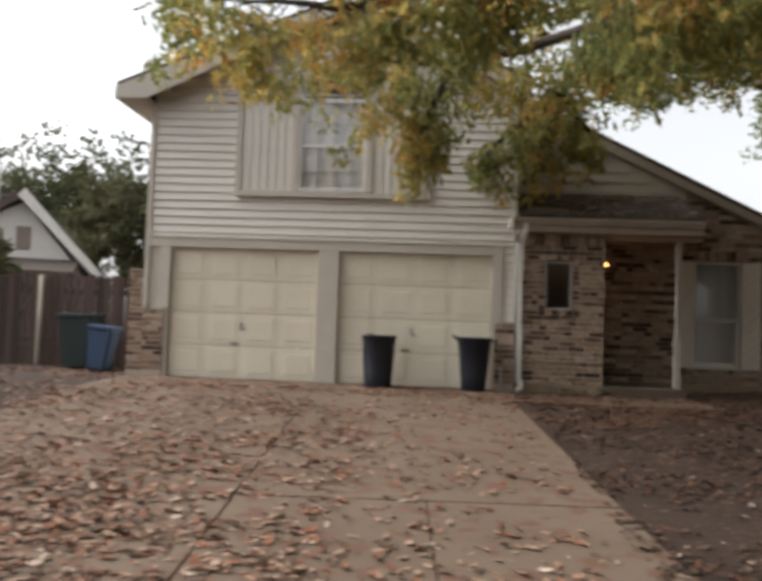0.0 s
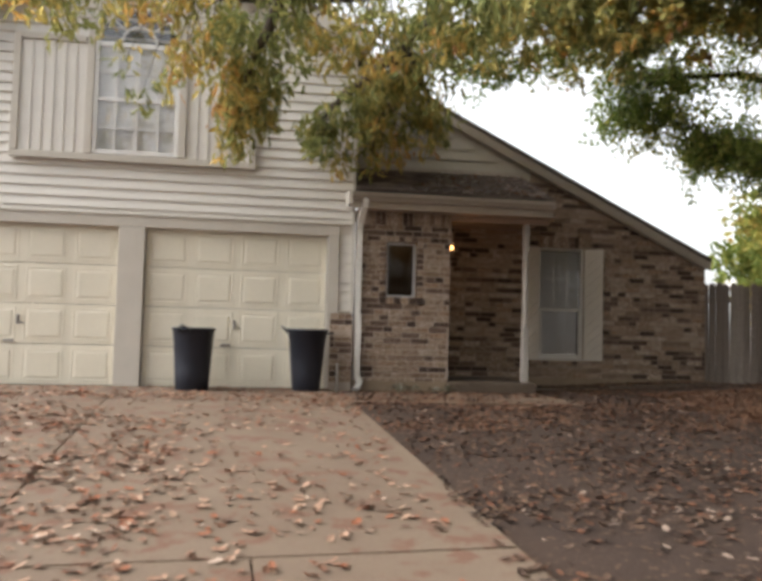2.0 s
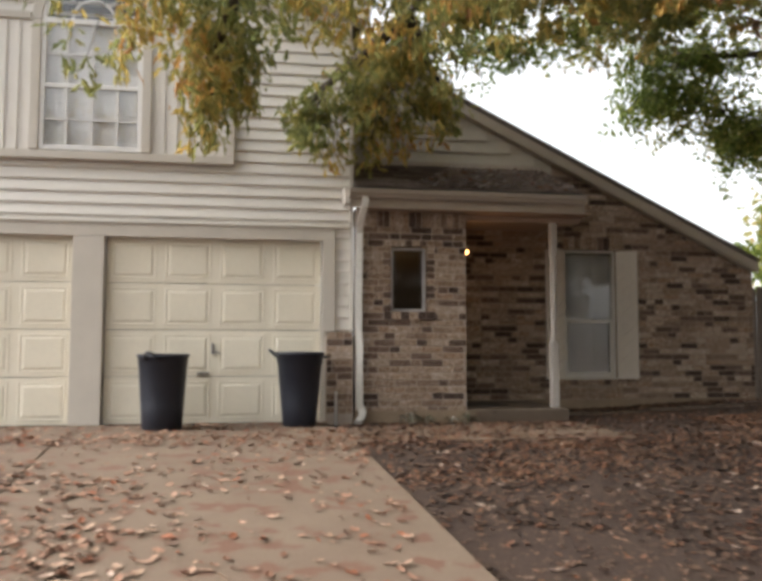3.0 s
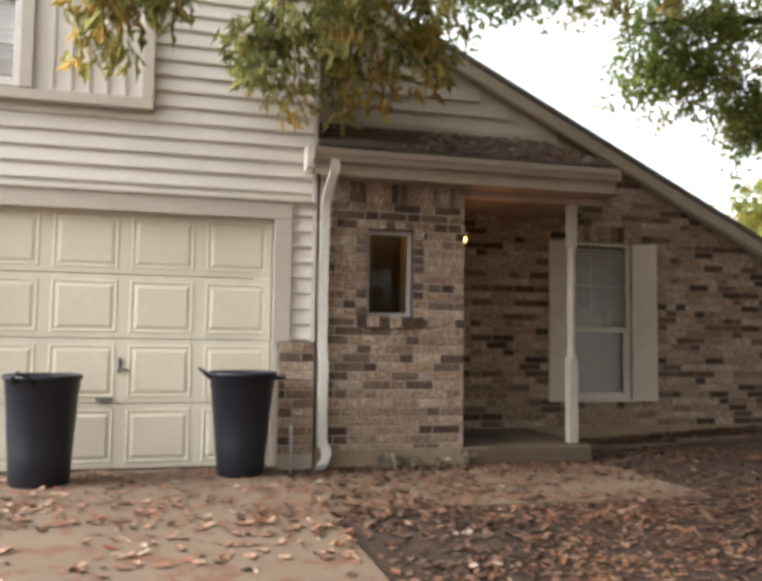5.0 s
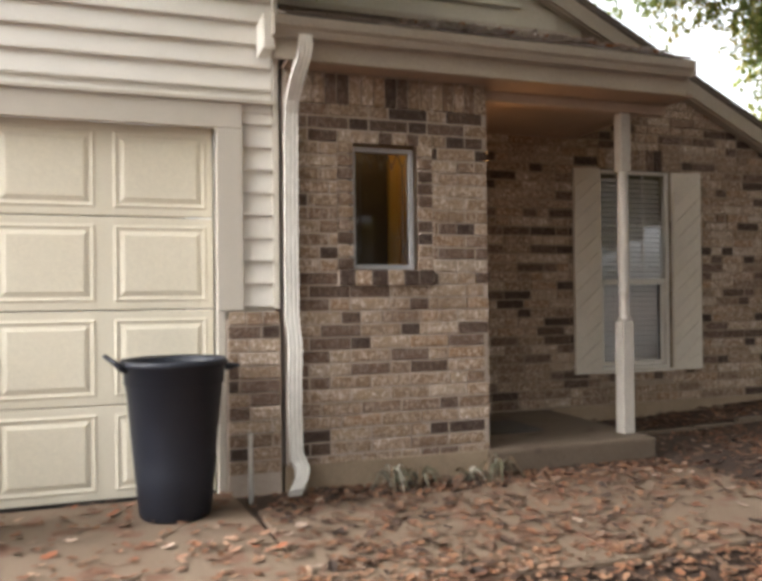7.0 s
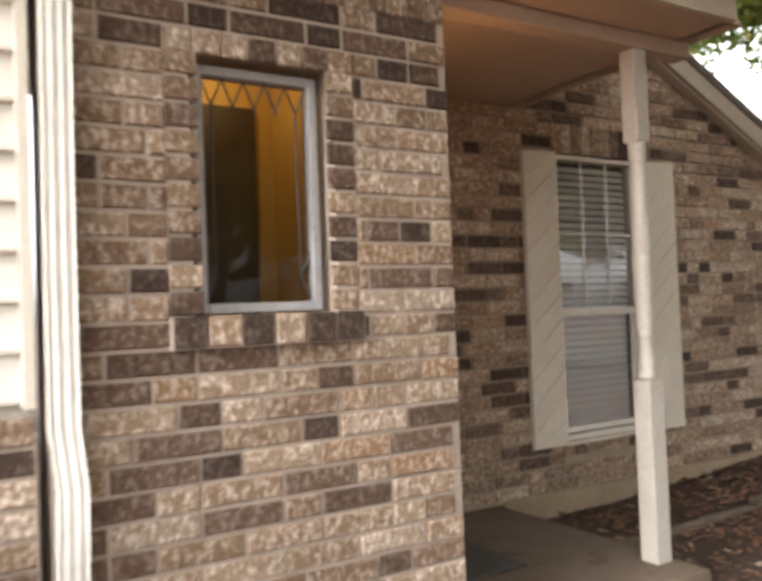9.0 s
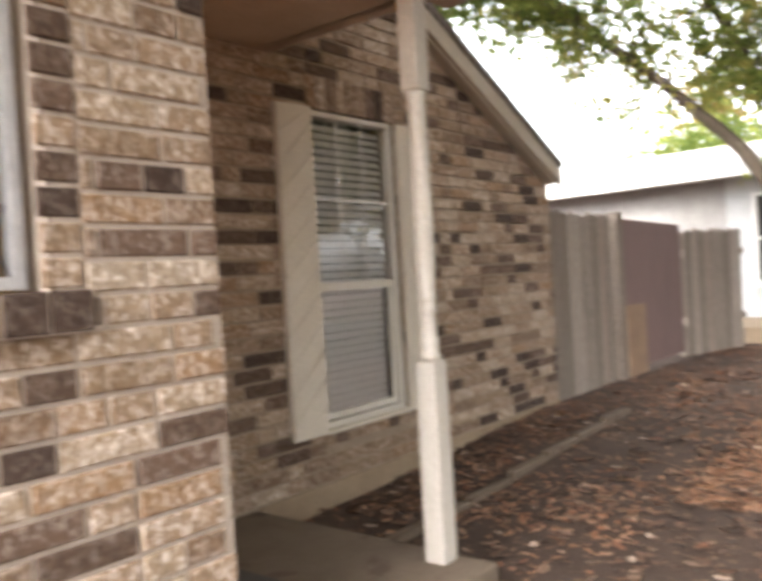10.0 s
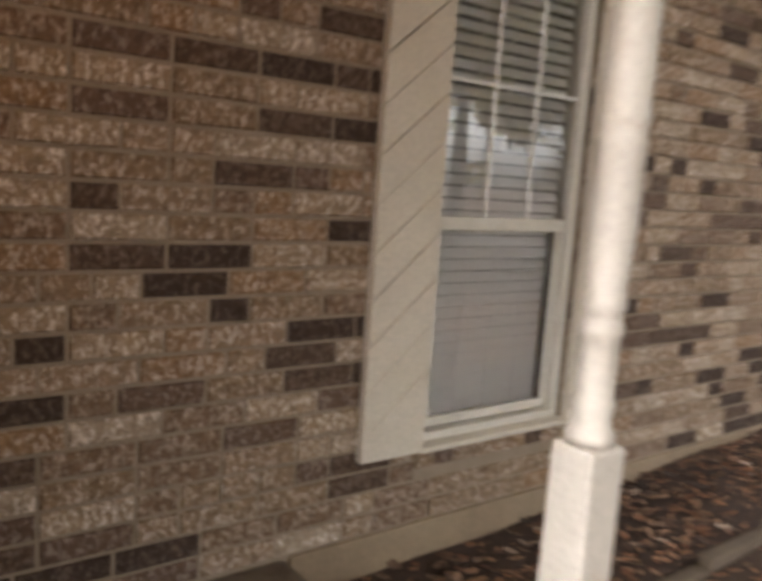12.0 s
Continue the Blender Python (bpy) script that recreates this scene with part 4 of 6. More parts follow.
def shutter(x0, x1, z0, z1, y, lean):
    """A framed shutter filled with diagonal boards."""
    s = thing("shutter", ((x0 + x1) / 2, y, z0), "cream painted wooden shutter with diagonal boards beside the window", "shutter", "window shutters")
    n, w = 13, x1 - x0
    rise = w * 0.85
    step = (z1 - z0 + rise) / n
    for i in range(n):
        a = z0 - rise + i * step
        pts = [(x0, a), (x1, a + rise), (x1, a + rise + step - 0.007), (x0, a + step - 0.007)] if lean > 0 else [(x0, a + rise), (x1, a), (x1, a + step - 0.007), (x0, a + rise + step - 0.007)]
        pts = [(px, min(max(pz, z0), z1)) for px, pz in pts]
        if max(p[1] for p in pts) - min(p[1] for p in pts) < 0.01 or len({(round(p[0], 3), round(p[1], 3)) for p in pts}) < 3:
            continue
        q = []
        for p in pts:
            if not q or (abs(p[0] - q[-1][0]) + abs(p[1] - q[-1][1])) > 0.001:
                q.append(p)
        b = B()
        prism(b, q, "y", y - 0.04, y - 0.01)
        wpart("board", b, SHUTTER_PAINT, s)
    wpart("backing", box(B(), x0 + 0.003, x1 - 0.003, y - 0.016, y - 0.004, z0 + 0.003, z1 - 0.003), SHUTTER_PAINT, s)
    return s


shutter(3.235, wx0 - 0.012, 0.415, 2.225, WING_Y - 0.006, 1)
shutter(wx1 + 0.012, 4.60, 0.415, 2.225, WING_Y - 0.006, 1)

# ---- porch post ----
px, py = POST
post = thing("porch_post", (px, py, PORCH_Z), "painted turned porch post with chipped square base", "post")
wpart("base_block", box(B(), px - 0.047, px + 0.047, py - 0.047, py + 0.047, PORCH_Z, 0.925, 0.008), POST_PAINT, post)
prof = [(0.060, 0.90), (0.062, 0.92), (0.050, 0.935), (0.047, 0.95), (0.055, 0.975), (0.045, 0.99), (0.045, 1.09), (0.053, 1.10), (0.053, 1.115), (0.046, 1.125), (0.046, 1.135), (0.053, 1.145), (0.053, 1.16), (0.048, 1.17),
        (0.058, 1.30), (0.057, 1.42), (0.059, 1.425), (0.059, 1.435), (0.055, 1.44), (0.057, 1.46), (0.059, 1.465), (0.059, 1.475), (0.055, 1.48), (0.056, 1.70), (0.056, 1.72), (0.053, 1.73), (0.053, 1.74), (0.052, 1.93), (0.056, 1.95), (0.05, 1.965)]
wpart("turned_shaft", lathe(B(), [(r * 0.72, h) for r, h in prof], (px, py, 0.025), 28), POST_PAINT, post, smooth=True)
wpart("top_block", box(B(), px - 0.042, px + 0.042, py - 0.042, py + 0.042, 1.988, CEIL - 0.072, 0.006), POST_PAINT, post)

# ---- porch lamp ----
lamp = thing("porch_lamp", (1.72, 0.12, 2.0), "small lit porch wall lamp with warm bulb", "wall lamp")
wpart("back_plate", box(B(), 1.7225, 1.738, 0.06, 0.18, 1.93, 2.13, 0.006), METAL, lamp)
wpart("arm", tube(B(), [(1.735, 0.12, 2.09), (1.755, 0.12, 2.12), (1.769, 0.12, 2.11)], [0.009, 0.009, 0.009], 8), METAL, lamp)
wpart("cap", lathe(B(), [(0.042, 2.09), (0.038, 2.105), (0.02, 2.125), (0.008, 2.135)], (1.769, 0.12, -0.02), 18), METAL, lamp)
b = B()
bmesh.ops.create_uvsphere(b, u_segments=16, v_segments=10, radius=0.030, matrix=Matrix.Translation((1.769, 0.12, 2.02)))
wpart("bulb", b, BULB, lamp, "glowing warm bulb", smooth=True)
porch_light = new("porch_light", bpy.data.lights.new("porch_light", "POINT"))
porch_light.data.energy, porch_light.data.color, porch_light.data.shadow_soft_size = 1.2, (1.0, 0.55, 0.22), 0.04
porch_light.location = (1.80, 0.16, 1.95)
mat_ob = thing("door_mat", (2.1, 0.62, PORCH_Z), "dark worn rubber door mat on the porch slab", "door mat")
wpart("pad", box(B(), 1.80, 2.38, 0.40, 0.86, PORCH_Z + 0.0002, PORCH_Z + 0.014, 0.005), MAT_RUBBER, mat_ob)


# ---- bins ----
def bin_can(cx, cy, r0, r1, h, label, tilt):
    g0 = ground_z(cx, cy) + 0.03
    c = thing("trash_can", (cx, cy, g0), label, "trash can", "bins by the garage")
    b = B()
    k = [(r0 * 0.92, 0.0), (r0, 0.012), (r0 + (r1 - r0) * 0.3, h * 0.3), (r0 + (r1 - r0) * 0.84, h * 0.84), (r1 * 0.985, h * 0.845), (r1, h * 0.95), (r1 + 0.014, h * 0.955), (r1 + 0.018, h * 0.985), (r1 + 0.006, h),
         (r1 - 0.012, h * 0.985), (r0 + (r1 - r0) * 0.8 - 0.012, h * 0.8), (r0 - 0.01, 0.03)]
    lathe(b, k, (0, 0, 0), 40)
    part("body", b, CAN, c, smooth=True)
    for s in (-1, 1):
        b = B()
        up = 0.055 if s < 0 else -0.02
        tube(b, [(s * (r1 - 0.005), -0.07, h * 0.93), (s * (r1 + 0.045), -0.06, h * 0.95 + up * 0.6), (s * (r1 + 0.085), 0.0, h * 0.96 + up), (s * (r1 + 0.045), 0.06, h * 0.95 + up * 0.6), (s * (r1 - 0.005), 0.07, h * 0.93)], [0.013, 0.012, 0.012, 0.012, 0.013], 8)
        part("handle", b, CAN, c, smooth=True)
    c.rotation_euler = (0, 0, radians(tilt))
    return c


bin_can(-1.715, -0.53, 0.205, 0.255, 0.79, "black round plastic trash can, open, at the garage door", 70)
bin_can(-0.27, -0.38, 0.18, 0.255, 0.81, "dark tapered trash can with bent-up handle, beside the jamb", 8)


def wheelie(name, cx, cy, z0, w, h, material, label, lean):
    c = thing(name, (cx, cy, z0), label, "wheeled bin", "bins by the fence")
    b = B()
    lo, hi = w * 0.38, w * 0.5
    va = [b.verts.new((sx * lo, sy * lo, 0.04)) for sx, sy in ((-1, -1), (1, -1), (1, 1), (-1, 1))]
    vb = [b.verts.new((sx * hi, sy * hi, h * 0.92)) for sx, sy in ((-1, -1), (1, -1), (1, 1), (-1, 1))]
    b.faces.new(va[::-1]), b.faces.new(vb)
    for i in range(4):
        b.faces.new((va[i], va[(i + 1) % 4], vb[(i + 1) % 4], vb[i]))
    bmesh.ops.bevel(b, geom=b.edges[:], offset=0.03, segments=2, affect="EDGES")
    part("body", b, material, c)
    part("lid", box(B(), -hi - 0.02, hi + 0.02, -hi - 0.03, hi + 0.03, h * 0.925, h, 0.02), material, c)
    for s in (-1, 1):
        wl_ = B()
        bmesh.ops.create_cone(wl_, cap_ends=True, segments=20, radius1=0.1, radius2=0.1, depth=0.05, matrix=Matrix.Translation((s * lo, lo, 0.10)) @ Matrix.Rotation(radians(90), 4, "Y"))
        part("wheel", wl_, TYRE, c)
    c.rotation_euler = (0, radians(lean), 0)
    return c


wheelie("wheeled_bin", -7.2, 1.2, -0.03, 0.62, 1.0, GREEN_BIN, "dark green wheeled bin beside the fence", 0)
wheelie("recycling_bin", -6.70, 0.85, -0.03, 0.42, 0.80, BLUE_BIN, "blue recycling bin leaning beside the fence", 6)


# ---- fences ----
def picket_fence(name, a, c, h, material, label, w=0.14, gap=0.014, top=0.02):
    """Upright boards from a to c, with two rails behind."""
    f = thing(name, (a[0], a[1], 0), label, "fence")
    d = Vector((c[0] - a[0], c[1] - a[1], 0))
    n = int(d.length / w)
    ang = math.atan2(d.y, d.x)
    me = []
    for k in range(3):
        b = B()
        hh = h + (k - 1) * top
        prism(b, [(gap / 2, -0.1), (w - gap / 2, -0.1), (w - gap / 2, hh - 0.04), (w - 0.035, hh), (0.035, hh), (gap / 2, hh - 0.04)], "y", -0.01, 0.01)
        me.append(mesh_of("board", b, material))
    for i in range(n):
        ob = new("board", me[random.randrange(3)])
        ob.parent = f
        ob.location = Matrix.Rotation(ang, 3, "Z") @ Vector((i * w, random.uniform(-0.004, 0.004), random.uniform(-0.015, 0.015)))
        ob.rotation_euler = (0, random.uniform(-0.008, 0.008), ang)
    for zz in (0.4, h - 0.35):
        ob = part("rail", box(B(), 0, d.length, 0.012, 0.055, zz, zz + 0.09), material, f)
        ob.rotation_euler = (0, 0, ang)
    for i in range(int(d.length / 2.2) + 1):
        ob = part("post", box(B(), i * 2.2, i * 2.2 + 0.09, 0.056, 0.145, -0.2, h - 0.02), material, f)
        ob.rotation_euler = (0, 0, ang)
    return f


picket_fence("side_fence", (7.06, 2.42), (8.62, 2.50), 1.82, FENCE_WOOD, "weathered grey picket fence between brick wall and gate")
picket_fence("side_fence", (10.92, 2.58), (12.25, 2.24), 1.66, FENCE_WOOD, "weathered grey picket fence beyond the gate")
gate = thing("garden_gate", (9.6, 2.5, 0), "brown painted solid wooden gate, closed", "gate")
for i in range(12):
    x0 = 8.86 + i * 0.163
    wpart("board", box(B(), x0, x0 + 0.16, 2.50 + i * 0.008, 2.525 + i * 0.008, 0.06, 1.78 - 0.004 * i, 0.004), GATE_PAINT, gate)
gpost = thing("gate_post", (8.72, 2.45, 0), "rough weathered gate post with a low patched board box", "post")
wpart("upright", box(B(), 8.66, 8.80, 2.42, 2.55, -0.1, 1.84, 0.01), FENCE_WOOD, gpost)
wpart("patch_board", box(B(), 8.80, 9.25, 2.40, 2.44, 0.0, 0.80, 0.01), mat("patch_wood", (0.26, 0.17, 0.11), (0.19, 0.12, 0.08), scale=5, rough=0.9, bump=0.5), gpost)
picket_fence("back_fence", (-16.0, 1.9), (-5.9, 1.9), 1.68, DARK_FENCE, "dark brown weathered board fence beside the garage", w=0.145)
fpost = thing("fence_post", (-8.33, 1.80, 0), "pale metal fence post", "post")
wpart("tube", lathe(B(), [(0.04, -0.2), (0.04, 1.64), (0.02, 1.67)], (-8.33, 1.80, 0), 16), TRIM, fpost, smooth=True)

# ---- neighbours ----
nb = thing("neighbour_house", (15.0, 6.0, 0), "whitewashed low brick house with pale roof beyond the side fence", "house")
wpart("wall", box(box(B(), 14.6, 14.8, 3.25, 14.0, -0.2, 2.62), 14.8, 24.0, 3.25, 14.0, -0.2, 2.6), GREY_WALL, nb, "grey brick side wall")
fw = wpart("front_wall", box(B(), 14.6, 15.6, 1.4, 3.24, -0.2, 2.60), PALE_WALL, nb, "white painted front wall")
b = B()
prism(b, [(14.1, 2.62), (24.0, 2.62), (24.0, 2.76), (19.0, 3.8), (14.1, 2.76)], "y", 0.9, 16.5)
wpart("roof", b, PALE_ROOF, nb)
wpart("fascia", box(B(), 14.04, 14.10, 0.9, 14.4, 2.60, 2.80, 0.01), WHITE, nb)
wn_ = wpart("window", box(B(), 14.56, 14.60, 2.46, 2.74, 0.85, 2.28), DARK, nb, "dark narrow window")
for y0, y1, z0, z1 in ((2.40, 2.46, 0.80, 2.33), (2.74, 2.80, 0.80, 2.33), (2.46, 2.74, 2.28, 2.33), (2.40, 2.80, 0.74, 0.80), (2.46, 2.74, 1.54, 1.58)):
    wpart("window_trim", box(B(), 14.53, 14.598, y0, y1, z0, z1, 0.004), WHITE, nb)
wpart("door", box(B(), 14.55, 14.60, 1.55, 2.25, 0.15, 2.2, 0.006), mat("grey_door", (0.42, 0.44, 0.46), (0.38, 0.40, 0.42), scale=3, rough=0.5), nb, "pale grey door")
wpart("chimney", box(B(), 15.2, 16.6, 12.2, 13.6, 2.6, 5.0, 0.02), WHITE, nb, "white upper chimney block")
structure("neighbour_step", box(B(), 12.6, 14.58, 1.2, 3.2, -0.2, 0.22, 0.02), FOUNDATION, "low concrete step of the white house", "step")

lh = thing("gabled_house", (-13.0, 11.0, 0), "white gabled house with brown roof behind the fence", "house")
b = B()
prism(b, [(-16.6, 0), (-10.4, 0), (-10.4, 2.0), (-12.4, 4.35), (-16.6, 4.35 - 2.2)], "y", 10.0, 16.0)
wpart("wall", b, WHITE, lh, "white painted gable wall")
b = B()
prism(b, [(-9.75, 1.75), (-12.4, 4.72), (-17.2, 1.6), (-17.2, 1.4), (-12.4, 4.45), (-9.95, 1.7)], "y", 9.6, 16.4)
wpart("roof", b, ROOFING, lh)
b = B()
prism(b, [(-9.8, 1.70), (-9.72, 1.92), (-12.3, 4.72), (-12.5, 4.5)], "y", 9.55, 9.598)
wpart("barge_board", b, WHITE, lh)
wpart("gable_vent", box(B(), -12.55, -12.15, 9.93, 9.995, 2.9, 3.6, 0.01), FENCE_WOOD, lh, "brown louvred gable vent")
b = B()
prism(b, [(8.2, 2.05), (10.0, 2.55), (10.0, 2.65), (8.2, 2.2)], "x", -17.0, -10.7)
wpart("lower_roof", b, ROOFING, lh)
wpart("chimney", box(B(), -14.4, -13.4, 10.6, 11.6, 3.0, 5.9, 0.02), WHITE, lh, "white chimney")
lh.location, lh.rotation_euler = (-14.5, 11.0, 0), (0, 0, radians(20))


def car(name, cx, cy, ang, material, label):
    """A parked hatchback: body, cabin glass, wheels."""
    c = thing(name, (cx, cy, -0.01), label, "car", "parked cars")
    b = B()
    prism(b, [(-2.1, 0.28), (2.1, 0.28), (2.15, 0.6), (2.0, 0.85), (1.1, 0.95), (0.5, 1.42), (-1.3, 1.45), (-2.0, 1.0), (-2.15, 0.7)], "y", -0.85, 0.85)
    bmesh.ops.bevel(b, geom=b.edges[:], offset=0.07, segments=2, affect="EDGES")
    part("body", b, material, c)
    b = B()
    prism(b, [(0.98, 0.98), (0.48, 1.36), (-1.25, 1.38), (-1.7, 1.02)], "y", -0.862, 0.862)
    part("side_glass", b, DARK, c, "dark side windows")
    b = B()
    prism(b, [(1.14, 0.95), (0.56, 1.40), (0.50, 1.36), (1.04, 0.95)], "y", -0.72, 0.72)
    part("windscreen", b, DARK, c, "dark windscreen")
    for sx in (-1.3, 1.35):
        for sy in (-0.8, 0.8):
            w = B()
            bmesh.ops.create_cone(w, cap_ends=True, segments=24, radius1=0.32, radius2=0.32, depth=0.2, matrix=Matrix.Translation((sx, sy, 0.32)) @ Matrix.Rotation(radians(90), 4, "X"))
            wh = part("wheel", w, TYRE, c)
            w = B()
            bmesh.ops.create_cone(w, cap_ends=True, segments=20, radius1=0.19, radius2=0.17, depth=0.215, matrix=Matrix.Translation((sx, sy, 0.32)) @ Matrix.Rotation(radians(90), 4, "X"))
            part("rim", w, METAL, wh)
    c.rotation_euler = (0, 0, radians(ang))
    return c


structure("side_drive", box(B(), 19.0, 40.0, -12.0, 3.0, -0.06, -0.01), CONCRETE, "concrete drive beside the far house", "driveway")
car("parked_car", 24.0, 1.2, 80, RED_CAR, "red parked car on the neighbouring drive")
car("parked_car", 28.5, 2.6, 85, SILVER_CAR, "silver parked car on the neighbouring drive")

across = thing("opposite_house", (2.0, -38.0, -0.8), "pale low house across the street", "house")
part("wall", box(B(), -8, 8, -4, 4, 0, 2.7), PALE_WALL, across)
b = B()
prism(b, [(-4.6, 2.6), (4.6, 2.6), (0, 5.2)], "x", -8.6, 8.6)
part("roof", b, ROOFING, across)
for xx in (-5, -1.5, 4):
    part("window", box(B(), xx - 0.8, xx + 0.8, 3.98, 4.03, 0.9, 2.2), DARK, across)


# ---- foliage ----
def leaf_cloud(name, centres, counts, spreads, size, material, parent, droop=0.6, seed=1, flat=1.0, label="", slim=1.0):
    """Many folded lobed leaves scattered round twig ends, in one mesh."""
    rng = np.random.default_rng(seed)
    cs = np.repeat(np.asarray(centres, float), counts, axis=0)
    sp = np.repeat(np.asarray(spreads, float), counts)
    n = len(cs)
    d = rng.normal(size=(n, 3))
    d /= np.linalg.norm(d, axis=1)[:, None]
    pos = cs + d * (sp * rng.random(n) ** 0.45)[:, None] * np.array([1, 1, flat])
    ln = size * rng.uniform(0.65, 1.3, n)
    axis = rng.normal(size=(n, 3)) * 0.75
    axis[:, 2] -= droop
    axis /= np.linalg.norm(axis, axis=1)[:, None]
    side = np.cross(axis, rng.normal(size=(n, 3)))
    side /= np.linalg.norm(side, axis=1)[:, None]
    nor = np.cross(axis, side)
    # outline along the midrib: lobes left and right, fold along the middle
    t = np.array([0.0, 0.22, 0.34, 0.55, 0.66, 1.0])
    w = np.array([0.03, 0.26, 0.12, 0.34, 0.13, 0.0]) * slim
    verts = []
    for k in range(6):
        verts.append(pos + axis * (ln * t[k])[:, None])
    for s in (-1, 1):
        for k in range(1, 5):
            verts.append(pos + axis * (ln * (t[k] + 0.05))[:, None] + side * (s * ln * w[k])[:, None] + nor * (ln * w[k] * 0.45)[:, None])
    v = np.stack(verts, 1).reshape(-1, 3)
    m = len(verts)
    tri = []
    for s in (0, 1):
        o = 6 + 4 * s
        tri += [(0, 1, o), (o, 1, 2), (o, 2, o + 1), (o + 1, 2, 3), (o + 1, 3, o + 2), (o + 2, 3, 4), (o + 2, 4, o + 3), (o + 3, 4, 5)]
    f = (np.asarray(tri)[None] + (np.arange(n) * m)[:, None, None]).reshape(-1, 3)
    me = bpy.data.meshes.new(name)
    me.vertices.add(len(v))
    me.vertices.foreach_set("co", v.ravel())
    me.loops.add(f.size)
    me.loops.foreach_set("vertex_index", f.ravel().astype(np.int32))
    me.polygons.add(len(f))
    me.polygons.foreach_set("loop_start", np.arange(0, f.size, 3, dtype=np.int32))
    me.polygons.foreach_set("loop_total", np.full(len(f), 3, dtype=np.int32))
    me.update()
    me.validate()
    me.materials.append(material)
    ob = new(name, me)
    ob.parent = parent
    if label:
        ob["label"] = label
    return ob


def spray(path, radius, count, rng, hang=0.5):
    """Twig ends round a bent limb: centres, with twigs to hang leaves on."""
    out = []
    p = [Vector(q) for q in path]
    for i in range(count):
        u = rng.uniform(0, len(p) - 1.001)
        k = int(u)
        c = p[k].lerp(p[k + 1], u - k)
        d = Vector((rng.gauss(0, 1), rng.gauss(0, 1), rng.gauss(0, 0.7)))
        d = d.normalized() * radius * rng.uniform(0.15, 1.0)
        d.z -= hang * rng.uniform(0, 1) * radius
        out.append((c, c + d))
    return out


def tree_limb(bm, path, r0, r1, seg=8):
    pts, k = [], len(path) - 1
    for i in range(k):
        a, c = Vector(path[i]), Vector(path[i + 1])
        for j in range(4):
            pts.append(a.lerp(c, j / 4) + Vector((noise.noise(a * 3 + Vector((j, 0, 0))), noise.noise(a * 3 + Vector((0, j, 5))), noise.noise(a * 3 + Vector((9, 0, j))))) * 0.05 * min(1, i + j))
    pts.append(Vector(path[-1]))
    tube(bm, pts, [r0 + (r1 - r0) * i / (len(pts) - 1) for i in range(len(pts))], seg)


